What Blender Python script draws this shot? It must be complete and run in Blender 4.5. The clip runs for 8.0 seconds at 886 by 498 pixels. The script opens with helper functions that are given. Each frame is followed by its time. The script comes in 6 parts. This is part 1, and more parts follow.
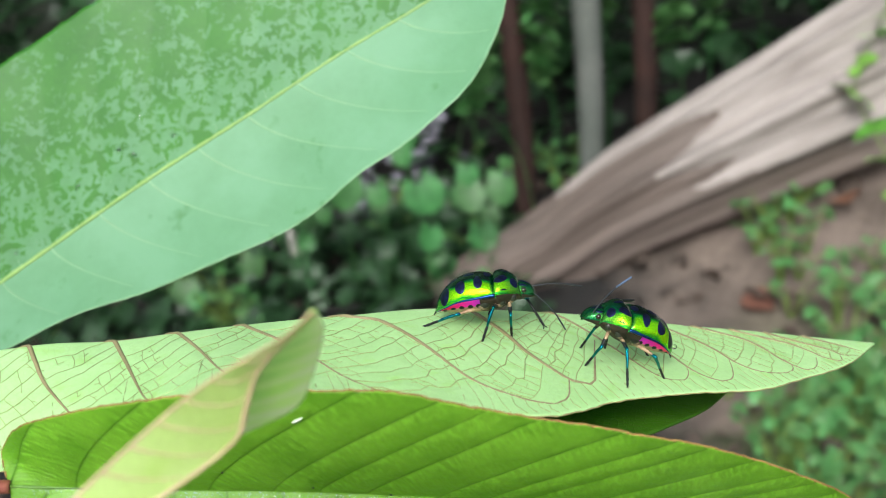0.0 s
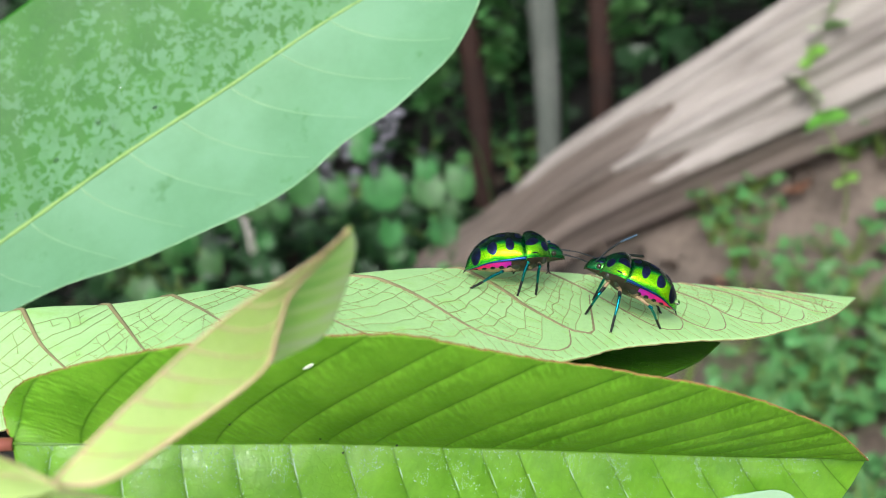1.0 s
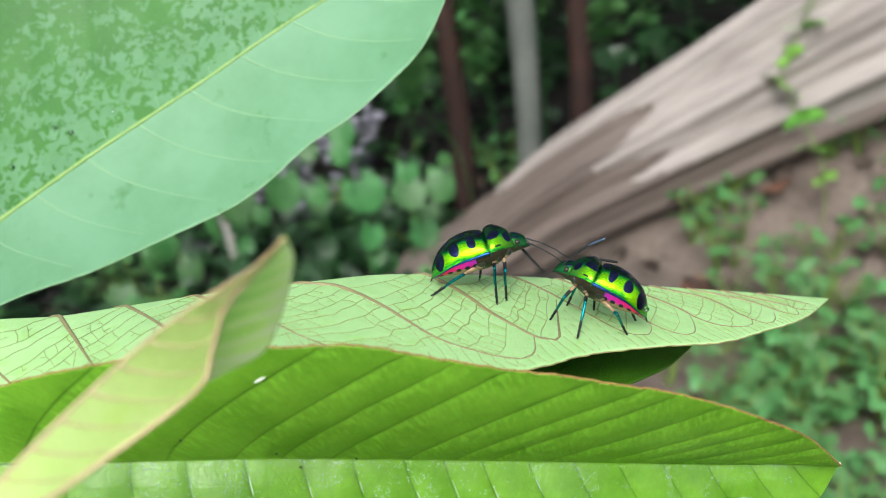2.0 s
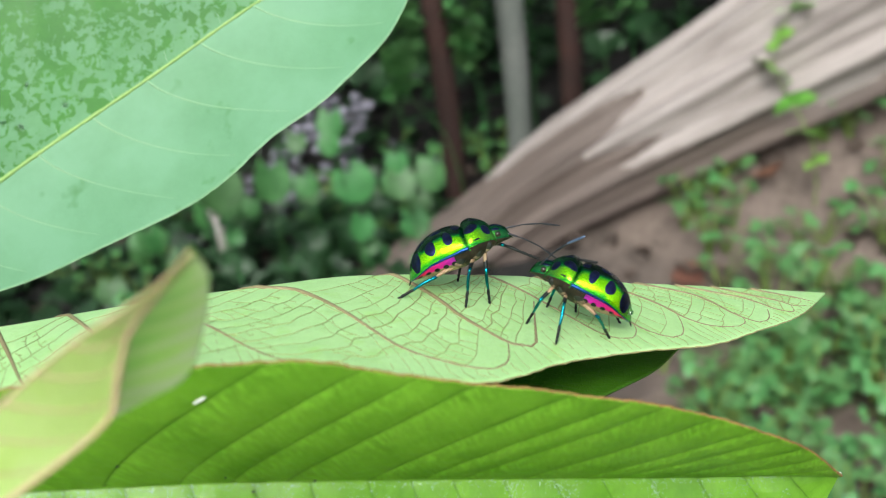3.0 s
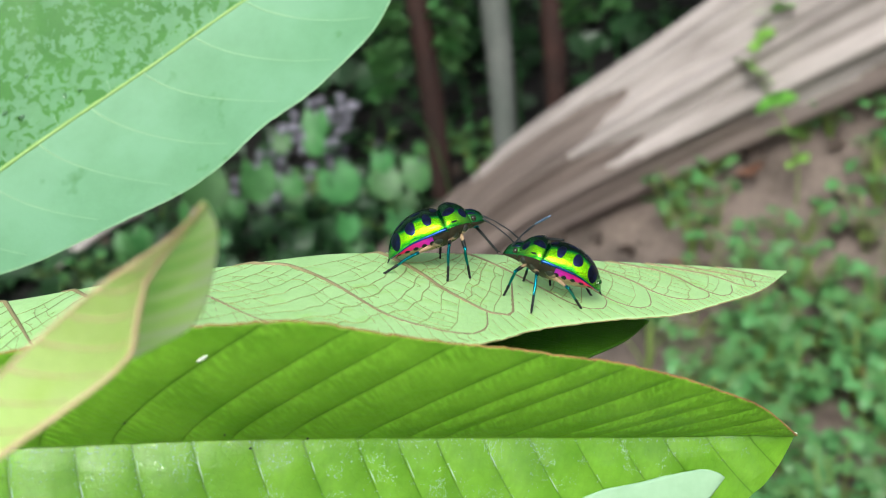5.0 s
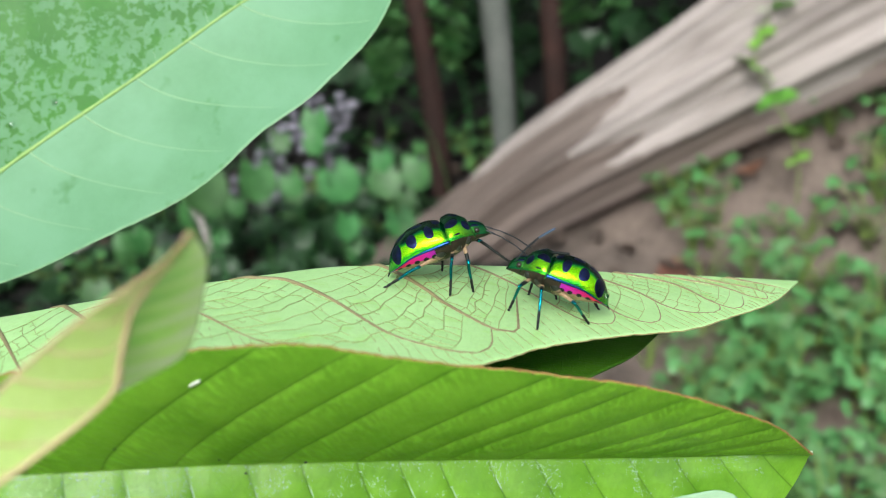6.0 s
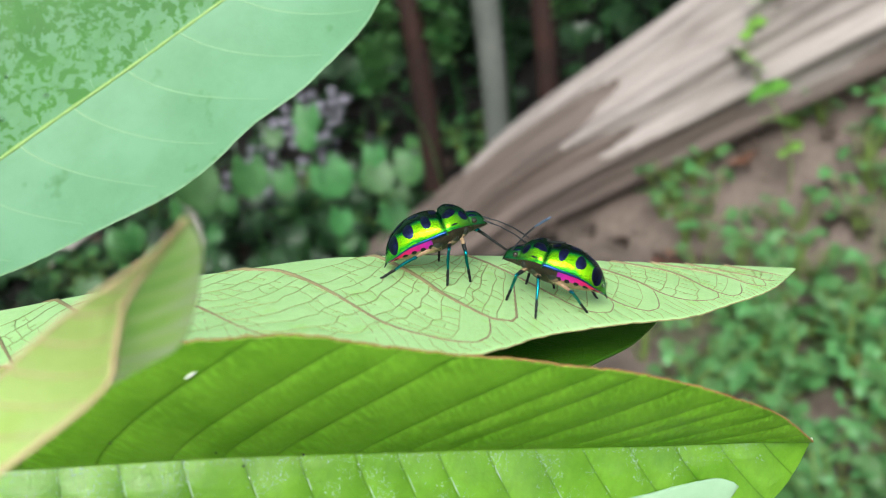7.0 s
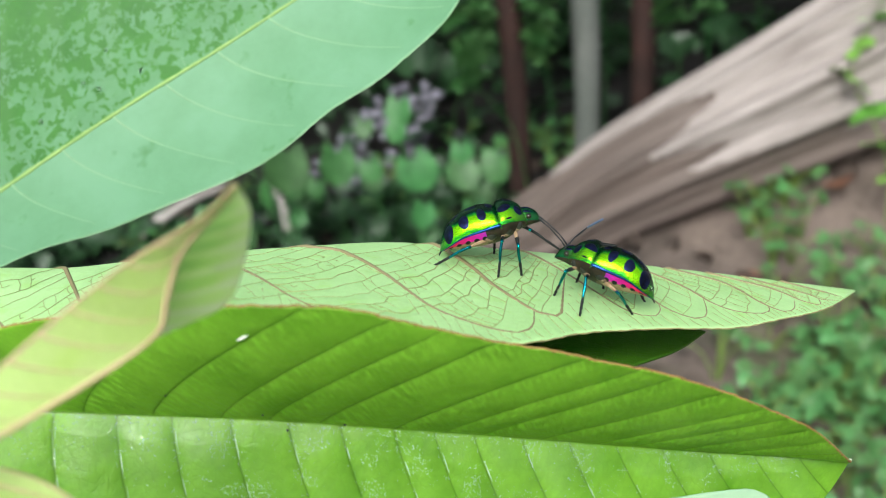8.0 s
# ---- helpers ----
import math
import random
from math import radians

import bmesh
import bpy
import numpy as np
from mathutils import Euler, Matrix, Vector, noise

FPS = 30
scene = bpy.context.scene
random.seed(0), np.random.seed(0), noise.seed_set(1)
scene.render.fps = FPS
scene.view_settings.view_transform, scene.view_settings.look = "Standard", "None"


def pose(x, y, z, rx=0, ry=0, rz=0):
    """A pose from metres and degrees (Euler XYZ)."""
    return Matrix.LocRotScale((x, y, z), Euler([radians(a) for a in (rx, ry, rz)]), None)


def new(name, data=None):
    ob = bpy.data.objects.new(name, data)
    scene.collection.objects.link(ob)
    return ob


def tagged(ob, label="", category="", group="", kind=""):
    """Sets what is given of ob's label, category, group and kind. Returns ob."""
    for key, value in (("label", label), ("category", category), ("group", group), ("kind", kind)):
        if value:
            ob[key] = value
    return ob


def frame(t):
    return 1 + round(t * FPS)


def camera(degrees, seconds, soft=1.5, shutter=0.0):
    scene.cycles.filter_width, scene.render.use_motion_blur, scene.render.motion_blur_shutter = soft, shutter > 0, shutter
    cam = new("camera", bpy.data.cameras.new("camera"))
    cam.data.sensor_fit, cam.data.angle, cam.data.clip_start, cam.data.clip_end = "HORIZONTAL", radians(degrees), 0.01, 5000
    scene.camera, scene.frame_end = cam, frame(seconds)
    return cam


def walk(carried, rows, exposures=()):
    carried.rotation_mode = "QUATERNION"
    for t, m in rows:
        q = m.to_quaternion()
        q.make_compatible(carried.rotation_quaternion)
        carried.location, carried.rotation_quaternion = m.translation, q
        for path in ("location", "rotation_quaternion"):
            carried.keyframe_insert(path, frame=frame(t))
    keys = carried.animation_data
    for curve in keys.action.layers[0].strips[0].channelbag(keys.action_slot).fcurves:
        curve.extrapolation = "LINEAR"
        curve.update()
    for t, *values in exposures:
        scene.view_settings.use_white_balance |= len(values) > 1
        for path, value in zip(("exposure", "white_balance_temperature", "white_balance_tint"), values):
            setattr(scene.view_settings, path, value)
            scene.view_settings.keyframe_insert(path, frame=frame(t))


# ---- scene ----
cam = camera(50.51, 8.0, soft=1.0)
PATH = [
    (0, 0.00000, 0.00000, 0.90000, 61.718, 7.763, -4.157),
    (0.5, -0.00216, 0.00051, 0.89762, 61.252, 7.482, -5.352),
    (1, -0.00589, -0.00264, 0.89639, 61.229, 7.299, -6.895),
    (1.5, -0.00543, -0.00196, 0.89552, 61.144, 7.282, -7.622),
    (1.7, -0.00432, -0.00131, 0.89543, 61.250, 7.253, -7.835),
    (2.8, -0.00052, 0.00658, 0.89167, 60.653, 7.776, -8.923),
    (3, 0.00066, 0.00807, 0.89121, 60.412, 7.933, -8.954),
    (3.5, 0.00102, 0.00239, 0.89230, 60.633, 7.968, -9.147),
    (4, -0.00049, 0.00271, 0.89213, 60.565, 7.721, -9.235),
    (4.5, -0.00020, -0.00010, 0.89275, 60.542, 7.718, -9.497),
    (4.7, -0.00013, -0.00053, 0.89266, 60.467, 7.665, -9.630),
    (5.8, -0.00006, 0.00382, 0.89155, 60.285, 7.721, -10.011),
    (6, 0.00030, 0.00441, 0.89202, 60.236, 7.828, -9.899),
    (6.5, 0.00029, 0.00560, 0.88999, 59.919, 8.095, -10.134),
    (7, -0.00013, 0.00505, 0.89110, 59.813, 8.103, -10.538),
    (7.5, 0.00007, 0.00575, 0.89253, 59.694, 8.060, -10.175),
    (7.7, 0.00012, 0.00560, 0.89245, 59.720, 8.000, -9.950),
    (8, 0.00275, 0.00089, 0.89160, 60.603, 6.677, -3.938),
]
EXPOSURES = ((0, 0.44, 6280, 2), (8, 0.44, 6280, 2))
walk(cam, [(t, pose(x, y, z, rx, ry, rz)) for t, x, y, z, rx, ry, rz in PATH], EXPOSURES)
cam.data.dof.use_dof = True
cam.data.dof.focus_distance = 0.118
cam.data.dof.aperture_fstop = 29.0

# ---- light: bright overcast sky, a soft sun high behind the camera ----
SUN_EL, SUN_AZ = 50.0, 195.0
world = bpy.data.worlds.new("world")
scene.world = world
world.use_nodes = True
wn, wl = world.node_tree.nodes, world.node_tree.links
sky = wn.new("ShaderNodeTexSky")
sky.sky_type = "NISHITA"
sky.sun_disc = False
sky.sun_elevation, sky.sun_rotation = radians(SUN_EL), radians(SUN_AZ)
sky.air_density, sky.dust_density, sky.ozone_density = 1.0, 6.0, 0.6
haze = wn.new("ShaderNodeHueSaturation")
haze.inputs["Saturation"].default_value = 0.45
wl.new(sky.outputs[0], haze.inputs["Color"])
wl.new(haze.outputs[0], wn["Background"].inputs[0])
wn["Background"].inputs[1].default_value = 0.14

sun = new("sun", bpy.data.lights.new("sun", "SUN"))
sun.data.energy, sun.data.angle, sun.data.color = 1.7, radians(16), (1.0, 0.97, 0.92)
sun.matrix_world = pose(0, 0, 5, 90 - SUN_EL, 0, 180 - SUN_AZ)

# ---- helpers of this scene ----
MM = 0.001


def mesh_of(name, verts, faces, smooth=True, uvs=None, veins=None):
    me = bpy.data.meshes.new(name)
    me.from_pydata([tuple(v) for v in verts], [], faces)
    if smooth:
        me.polygons.foreach_set("use_smooth", [True] * len(me.polygons))
    for title, values in (("UVMap", uvs), ("veins", veins)):
        if values is None:
            continue
        layer = me.uv_layers.new(name=title)
        loops = np.zeros(len(me.loops), dtype=np.int32)
        me.loops.foreach_get("vertex_index", loops)
        layer.data.foreach_set("uv", np.asarray(values, dtype=np.float32)[loops].ravel())
    me.update()
    return me


def part(name, me, material, parent=None, label="", m=None):
    """Link a mesh (data or bmesh) as one object under a thing or a part."""
    if isinstance(me, bmesh.types.BMesh):
        bm, me = me, bpy.data.meshes.new(name)
        bm.to_mesh(me)
        bm.free()
        me.polygons.foreach_set("use_smooth", [True] * len(me.polygons))
    ob = new(name, me)
    if material and not me.materials:
        me.materials.append(material)
    ob.parent = parent
    if m is not None:
        ob.matrix_basis = m
    if label:
        ob["label"] = label
    return ob


def smooth_curve(points, n):
    """n points evenly along a Catmull-Rom curve through the given ones."""
    p = np.asarray(points, float)
    q = np.vstack([2 * p[0] - p[1], p, 2 * p[-1] - p[-2]])
    out = []
    for i in range(1, len(q) - 2):
        t = np.linspace(0, 1, 24, endpoint=False)[:, None]
        a, b, c, d = q[i - 1], q[i], q[i + 1], q[i + 2]
        out.append(0.5 * (2 * b + (c - a) * t + (2 * a - 5 * b + 4 * c - d) * t**2 + (3 * b - a - 3 * c + d) * t**3))
    out = np.vstack(out + [p[-1:]])
    run = np.r_[0, np.cumsum(np.linalg.norm(np.diff(out, axis=0), axis=1))]
    s = np.linspace(0, run[-1], n)
    return np.stack([np.interp(s, run, out[:, k]) for k in range(out.shape[1])], 1)


def tube_data(path, radii, sides=6, flat=1.0, up=(0, 0, 1)):
    """Vertices and faces of a closed tapering tube along a path; flat squeezes it along up."""
    path, up = np.asarray(path, float), np.asarray(up, float)
    radii = np.broadcast_to(np.asarray(radii, float), (len(path),))
    tang = np.gradient(path, axis=0)
    tang /= np.linalg.norm(tang, axis=1)[:, None] + 1e-12
    side = np.cross(tang, up)
    weak = np.linalg.norm(side, axis=1) < 1e-3
    side[weak] = np.cross(tang[weak], (1.0, 0.3, 0.1))
    side /= np.linalg.norm(side, axis=1)[:, None]
    over = np.cross(side, tang)
    ang = np.linspace(0, 2 * np.pi, sides, endpoint=False)
    ring = side[:, None] * np.cos(ang)[None, :, None] + flat * over[:, None] * np.sin(ang)[None, :, None]
    verts = (path[:, None] + ring * radii[:, None, None]).reshape(-1, 3)
    faces = []
    for i in range(len(path) - 1):
        for k in range(sides):
            a, b = i * sides + k, i * sides + (k + 1) % sides
            faces.append((a, a + sides, b + sides, b))
    faces.append(tuple(range(sides)))
    faces.append(tuple(range(len(verts) - 1, len(verts) - 1 - sides, -1)))
    return verts, faces


def joined(pieces):
    verts, faces, base = [], [], 0
    for v, f in pieces:
        verts.append(np.asarray(v))
        faces += [tuple(i + base for i in face) for face in f]
        base += len(v)
    return np.vstack(verts), faces


def ball_data(centre, radii, rings=8, sides=12):
    v, f = [], []
    for i in range(rings + 1):
        a = math.pi * i / rings
        for k in range(sides):
            b = 2 * math.pi * k / sides
            v.append((centre[0] + radii[0] * math.sin(a) * math.cos(b), centre[1] + radii[1] * math.sin(a) * math.sin(b), centre[2] + radii[2] * math.cos(a)))
    for i in range(rings):
        for k in range(sides):
            a, b = i * sides + k, i * sides + (k + 1) % sides
            f.append((a, a + sides, b + sides, b))
    return np.array(v), f


# ---- materials ----
def nodes_of(name):
    m = bpy.data.materials.new(name)
    m.use_nodes = True
    return m, m.node_tree.nodes, m.node_tree.links, m.node_tree.nodes["Principled BSDF"]


def noise_node(n, l, coord, scale, detail=4.0, rough=0.55, distort=0.0):
    t = n.new("ShaderNodeTexNoise")
    t.inputs["Scale"].default_value, t.inputs["Detail"].default_value = scale, detail
    t.inputs["Roughness"].default_value, t.inputs["Distortion"].default_value = rough, distort
    l.new(coord, t.inputs["Vector"])
    return t.outputs["Fac"]


def ramp_node(n, l, fac, stops):
    r = n.new("ShaderNodeValToRGB")
    while len(r.color_ramp.elements) < len(stops):
        r.color_ramp.elements.new(0.5)
    for e, (p, c) in zip(r.color_ramp.elements, stops):
        e.position, e.color = p, (*c, 1) if len(c) == 3 else c
    l.new(fac, r.inputs[0])
    return r.outputs[0]


def grey(v):
    return (v, v, v)


def mix_node(n, l, fac, a, b, mode="MIX"):
    x = n.new("ShaderNodeMix")
    x.data_type, x.blend_type = "RGBA", mode
    for sock, val in ((x.inputs[0], fac), (x.inputs[6], a), (x.inputs[7], b)):
        if isinstance(val, (int, float)):
            sock.default_value = val
        elif isinstance(val, tuple):
            sock.default_value = (*val, 1)
        else:
            l.new(val, sock)
    return x.outputs[2]


def math_node(n, l, op, a, b=None, c=None, clamp=False):
    x = n.new("ShaderNodeMath")
    x.operation, x.use_clamp = op, clamp
    for sock, val in zip(x.inputs, (a, b, c)):
        if val is None:
            continue
        if isinstance(val, (int, float)):
            sock.default_value = val
        else:
            l.new(val, sock)
    return x.outputs[0]


def bump_node(n, l, height, distance, strength=1.0, normal=None):
    b = n.new("ShaderNodeBump")
    b.inputs["Distance"].default_value, b.inputs["Strength"].default_value = distance, strength
    l.new(height, b.inputs["Height"])
    if normal is not None:
        l.new(normal, b.inputs["Normal"])
    return b.outputs[0]


def plain(name, dark, light, rough=0.6, metal=0.0, scale=40.0, fine=400.0, bump=0.0, spec=0.5, coat=0.0, per_object=0.0):
    """A mottled surface: two scales of noise between two colours, with fine relief."""
    m, n, l, b = nodes_of(name)
    co = n.new("ShaderNodeTexCoord").outputs["Object"]
    big, small = noise_node(n, l, co, scale), noise_node(n, l, co, fine)
    both = math_node(n, l, "ADD", math_node(n, l, "MULTIPLY", big, 0.65), math_node(n, l, "MULTIPLY", small, 0.35))
    col = ramp_node(n, l, both, [(0.32, dark), (0.68, light)])
    if per_object:
        r = n.new("ShaderNodeObjectInfo").outputs["Random"]
        hs = n.new("ShaderNodeHueSaturation")
        l.new(math_node(n, l, "MULTIPLY_ADD", r, per_object, 1 - per_object / 2), hs.inputs["Value"])
        l.new(math_node(n, l, "MULTIPLY_ADD", r, 0.03, 0.485), hs.inputs["Hue"])
        l.new(col, hs.inputs["Color"])
        col = hs.outputs[0]
    l.new(col, b.inputs["Base Color"])
    b.inputs["Roughness"].default_value, b.inputs["Metallic"].default_value = rough, metal
    b.inputs["Specular IOR Level"].default_value, b.inputs["Coat Weight"].default_value = spec, coat
    if bump:
        l.new(bump_node(n, l, both, bump), b.inputs["Normal"])
    return m


def thin_leaf(m, n, l, b, colour, through_it, tint=(1.0, 1.0, 1.0)):
    """Lets part of the light through the blade, tinted on its way."""
    tr = n.new("ShaderNodeBsdfTranslucent")
    mix = n.new("ShaderNodeMixShader")
    mix.inputs[0].default_value = through_it
    l.new(mix_node(n, l, 0.6, colour, tint), tr.inputs[0])
    l.new(b.outputs[0], mix.inputs[1])
    l.new(tr.outputs[0], mix.inputs[2])
    l.new(mix.outputs[0], n["Material Output"].inputs[0])


def vein_lines(n, l, width):
    """Side veins as lines, from the blade's own coordinates: 1 on the vein."""
    uv = n.new("ShaderNodeSeparateXYZ")
    l.new(n.new("ShaderNodeTexCoord").outputs["UV"], uv.inputs[0])
    across = math_node(n, l, "ABSOLUTE", math_node(n, l, "MULTIPLY_ADD", uv.outputs[1], 2.0, -1.0))
    second = n.new("ShaderNodeUVMap")
    second.uv_map = "veins"
    phases = n.new("ShaderNodeSeparateXYZ")
    l.new(second.outputs[0], phases.inputs[0])
    saw = math_node(n, l, "PINGPONG", phases.outputs[0], 0.5)
    line = math_node(n, l, "SUBTRACT", 1.0, math_node(n, l, "DIVIDE", saw, width), clamp=True)
    return line, across, uv, phases.outputs[0]


def blade_upper(name, dark, light, gloss, vein_colour, wet, through_it=0.22, sheen=None, relief=0.00025, tint=(0.3, 0.6, 0.1), glints=False, veined=1.0, ladder=False, width=0.055, netted=1.0):
    m, n, l, b = nodes_of(name)
    co = n.new("ShaderNodeTexCoord").outputs["Object"]
    line, across, uv, phase = vein_lines(n, l, width)
    fine = noise_node(n, l, co, 900.0, 3.0)
    mid = noise_node(n, l, co, 140.0, 4.0)
    cells = n.new("ShaderNodeTexVoronoi")
    cells.feature = "DISTANCE_TO_EDGE"
    cells.inputs["Scale"].default_value = 1100.0
    l.new(co, cells.inputs["Vector"])
    net = math_node(n, l, "SUBTRACT", 1.0, math_node(n, l, "DIVIDE", cells.outputs["Distance"], 0.12), clamp=True)
    mott = math_node(n, l, "ADD", math_node(n, l, "MULTIPLY", mid, 0.7), math_node(n, l, "MULTIPLY", fine, 0.3))
    col = ramp_node(n, l, mott, [(0.3, dark), (0.7, light)])
    col = mix_node(n, l, math_node(n, l, "MULTIPLY", net, 0.16 * netted), col, vein_colour)
    col = mix_node(n, l, math_node(n, l, "MULTIPLY", line, 0.4 * veined), col, vein_colour)
    # pale colour painted in for the sky's sheen on the blade
    if sheen:
        shade, cover = sheen
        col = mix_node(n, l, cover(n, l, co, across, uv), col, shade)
    l.new(col, b.inputs["Base Color"])
    patch = noise_node(n, l, co, 220.0, 5.0, 0.6)
    l.new(math_node(n, l, "MULTIPLY_ADD", patch, wet, gloss - wet * 0.5, clamp=True), b.inputs["Roughness"])
    height = math_node(n, l, "ADD", math_node(n, l, "MULTIPLY", fine, 0.6 if ladder else 0.25), math_node(n, l, "MULTIPLY", net, -0.25 * netted))
    height = math_node(n, l, "ADD", height, math_node(n, l, "MULTIPLY", line, -0.25 * veined))
    if ladder:
        # fine cross veins: short ridges square to the side veins
        grid = n.new("ShaderNodeCombineXYZ")
        l.new(math_node(n, l, "MULTIPLY", phase, 3.2), grid.inputs[0])
        l.new(math_node(n, l, "MULTIPLY_ADD", uv.outputs[0], 150.0, math_node(n, l, "MULTIPLY", across, 12.0)), grid.inputs[1])
        rungs = noise_node(n, l, grid.outputs[0], 1.0, 1.5, 0.5, 0.0)
        height = math_node(n, l, "ADD", height, math_node(n, l, "MULTIPLY", rungs, math_node(n, l, "MULTIPLY_ADD", math_node(n, l, "GREATER_THAN", uv.outputs[1], 0.5), 0.75, 0.2)))
        net_col = math_node(n, l, "MULTIPLY", math_node(n, l, "SUBTRACT", rungs, 0.44), 4.5, clamp=True)
        upper = math_node(n, l, "GREATER_THAN", uv.outputs[1], 0.5)
        beside = ramp_node(n, l, math_node(n, l, "FRACT", phase), [(0.0, grey(0.1)), (0.08, grey(1.0)), (0.30, grey(0.75)), (0.62, grey(0.15)), (1.0, grey(0.1))])
        net_col = math_node(n, l, "MULTIPLY", math_node(n, l, "MULTIPLY", net_col, beside), math_node(n, l, "MULTIPLY_ADD", upper, 0.52, 0.20))
        col = mix_node(n, l, net_col, col, tuple(c * 1.25 for c in light))
        thin_line = math_node(n, l, "MULTIPLY", math_node(n, l, "MULTIPLY", line, line), math_node(n, l, "MULTIPLY_ADD", upper, 0.12, 0.42))
        col = mix_node(n, l, thin_line, col, vein_colour)
        l.new(col, b.inputs["Base Color"])
    l.new(bump_node(n, l, height, relief), b.inputs["Normal"])
    if glints:
        # a broken skin of rain on the lower half only, thickest beside the midrib and the veins
        lower_half = math_node(n, l, "LESS_THAN", uv.outputs[1], 0.5)
        by_rib = math_node(n, l, "MULTIPLY_ADD", across, -0.22, 0.10)
        damp = math_node(n, l, "ADD", noise_node(n, l, co, 95.0, 3.0, 0.6), math_node(n, l, "ADD", by_rib, math_node(n, l, "MULTIPLY", line, 0.10)))
        patchy = math_node(n, l, "MULTIPLY", math_node(n, l, "SUBTRACT", damp, 0.50), 7.0, clamp=True)
        l.new(math_node(n, l, "MULTIPLY", lower_half, patchy), b.inputs["Coat Weight"])
        b.inputs["Coat Roughness"].default_value = 0.05
        ripple = math_node(n, l, "ADD", noise_node(n, l, co, 2600.0, 2.0, 0.6), math_node(n, l, "MULTIPLY", noise_node(n, l, co, 240.0, 2.0), 2.0))
        l.new(bump_node(n, l, ripple, 0.00017), b.inputs["Coat Normal"])
        b.inputs["Coat IOR"].default_value = 1.7
    thin_leaf(m, n, l, b, col, through_it, tint)
    return m


def underside(name, dark, light, rough=0.5, through_it=0.25, tint=(0.6, 0.8, 0.3)):
    m, n, l, b = nodes_of(name)
    co = n.new("ShaderNodeTexCoord").outputs["Object"]
    cells = n.new("ShaderNodeTexVoronoi")
    cells.feature = "DISTANCE_TO_EDGE"
    cells.inputs["Scale"].default_value = 1250.0
    l.new(co, cells.inputs["Vector"])
    net = math_node(n, l, "SUBTRACT", 1.0, math_node(n, l, "DIVIDE", cells.outputs["Distance"], 0.10), clamp=True)
    mid, fine = noise_node(n, l, co, 120.0, 5.0), noise_node(n, l, co, 1500.0, 3.0)
    mott = math_node(n, l, "ADD", math_node(n, l, "MULTIPLY", mid, 0.7), math_node(n, l, "MULTIPLY", fine, 0.3))
    col = ramp_node(n, l, mott, [(0.3, dark), (0.72, light)])
    damp = math_node(n, l, "MULTIPLY", math_node(n, l, "SUBTRACT", noise_node(n, l, co, 330.0, 3.0, 0.55), 0.56), 6.0, clamp=True)
    col = mix_node(n, l, math_node(n, l, "MULTIPLY", damp, 0.45), col, (dark[0] * 0.85, dark[1] * 0.93, dark[2] * 0.45))
    col = mix_node(n, l, math_node(n, l, "MULTIPLY", net, 0.13), col, (0.30, 0.42, 0.16))
    l.new(col, b.inputs["Base Color"])
    b.inputs["Roughness"].default_value = rough
    height = math_node(n, l, "ADD", math_node(n, l, "MULTIPLY", fine, 0.3), math_node(n, l, "MULTIPLY", net, -0.12))
    l.new(bump_node(n, l, height, 0.00018), b.inputs["Normal"])
    thin_leaf(m, n, l, b, col, through_it, tint)
    return m


def sheen_cover(n, l, co, across, uv):
    """Sky sheen painted pale on one half of the blade, broken by dark patches on the other."""
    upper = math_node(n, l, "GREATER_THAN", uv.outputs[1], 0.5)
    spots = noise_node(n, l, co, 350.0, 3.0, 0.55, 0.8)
    patch_level = math_node(n, l, "MULTIPLY_ADD", across, -0.14, 0.555)
    patches = math_node(n, l, "MULTIPLY", math_node(n, l, "SUBTRACT", spots, patch_level), 22.0, clamp=True)
    small = math_node(n, l, "MULTIPLY", math_node(n, l, "SUBTRACT", noise_node(n, l, co, 720.0, 2.0, 0.5, 0.5), math_node(n, l, "ADD", patch_level, 0.02)), 16.0, clamp=True)
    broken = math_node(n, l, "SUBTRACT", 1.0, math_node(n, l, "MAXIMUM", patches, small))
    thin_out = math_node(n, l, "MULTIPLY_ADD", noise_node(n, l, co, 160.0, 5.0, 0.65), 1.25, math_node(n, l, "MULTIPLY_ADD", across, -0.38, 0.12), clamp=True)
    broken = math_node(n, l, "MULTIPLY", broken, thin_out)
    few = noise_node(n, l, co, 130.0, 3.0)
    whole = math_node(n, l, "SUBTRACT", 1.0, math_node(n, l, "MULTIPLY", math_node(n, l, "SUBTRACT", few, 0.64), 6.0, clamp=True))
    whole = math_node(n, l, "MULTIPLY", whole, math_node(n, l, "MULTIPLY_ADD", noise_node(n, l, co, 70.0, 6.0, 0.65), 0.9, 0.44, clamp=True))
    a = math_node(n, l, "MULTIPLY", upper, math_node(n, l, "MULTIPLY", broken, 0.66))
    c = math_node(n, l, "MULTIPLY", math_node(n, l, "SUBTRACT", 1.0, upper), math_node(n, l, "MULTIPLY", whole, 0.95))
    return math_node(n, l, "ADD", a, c)


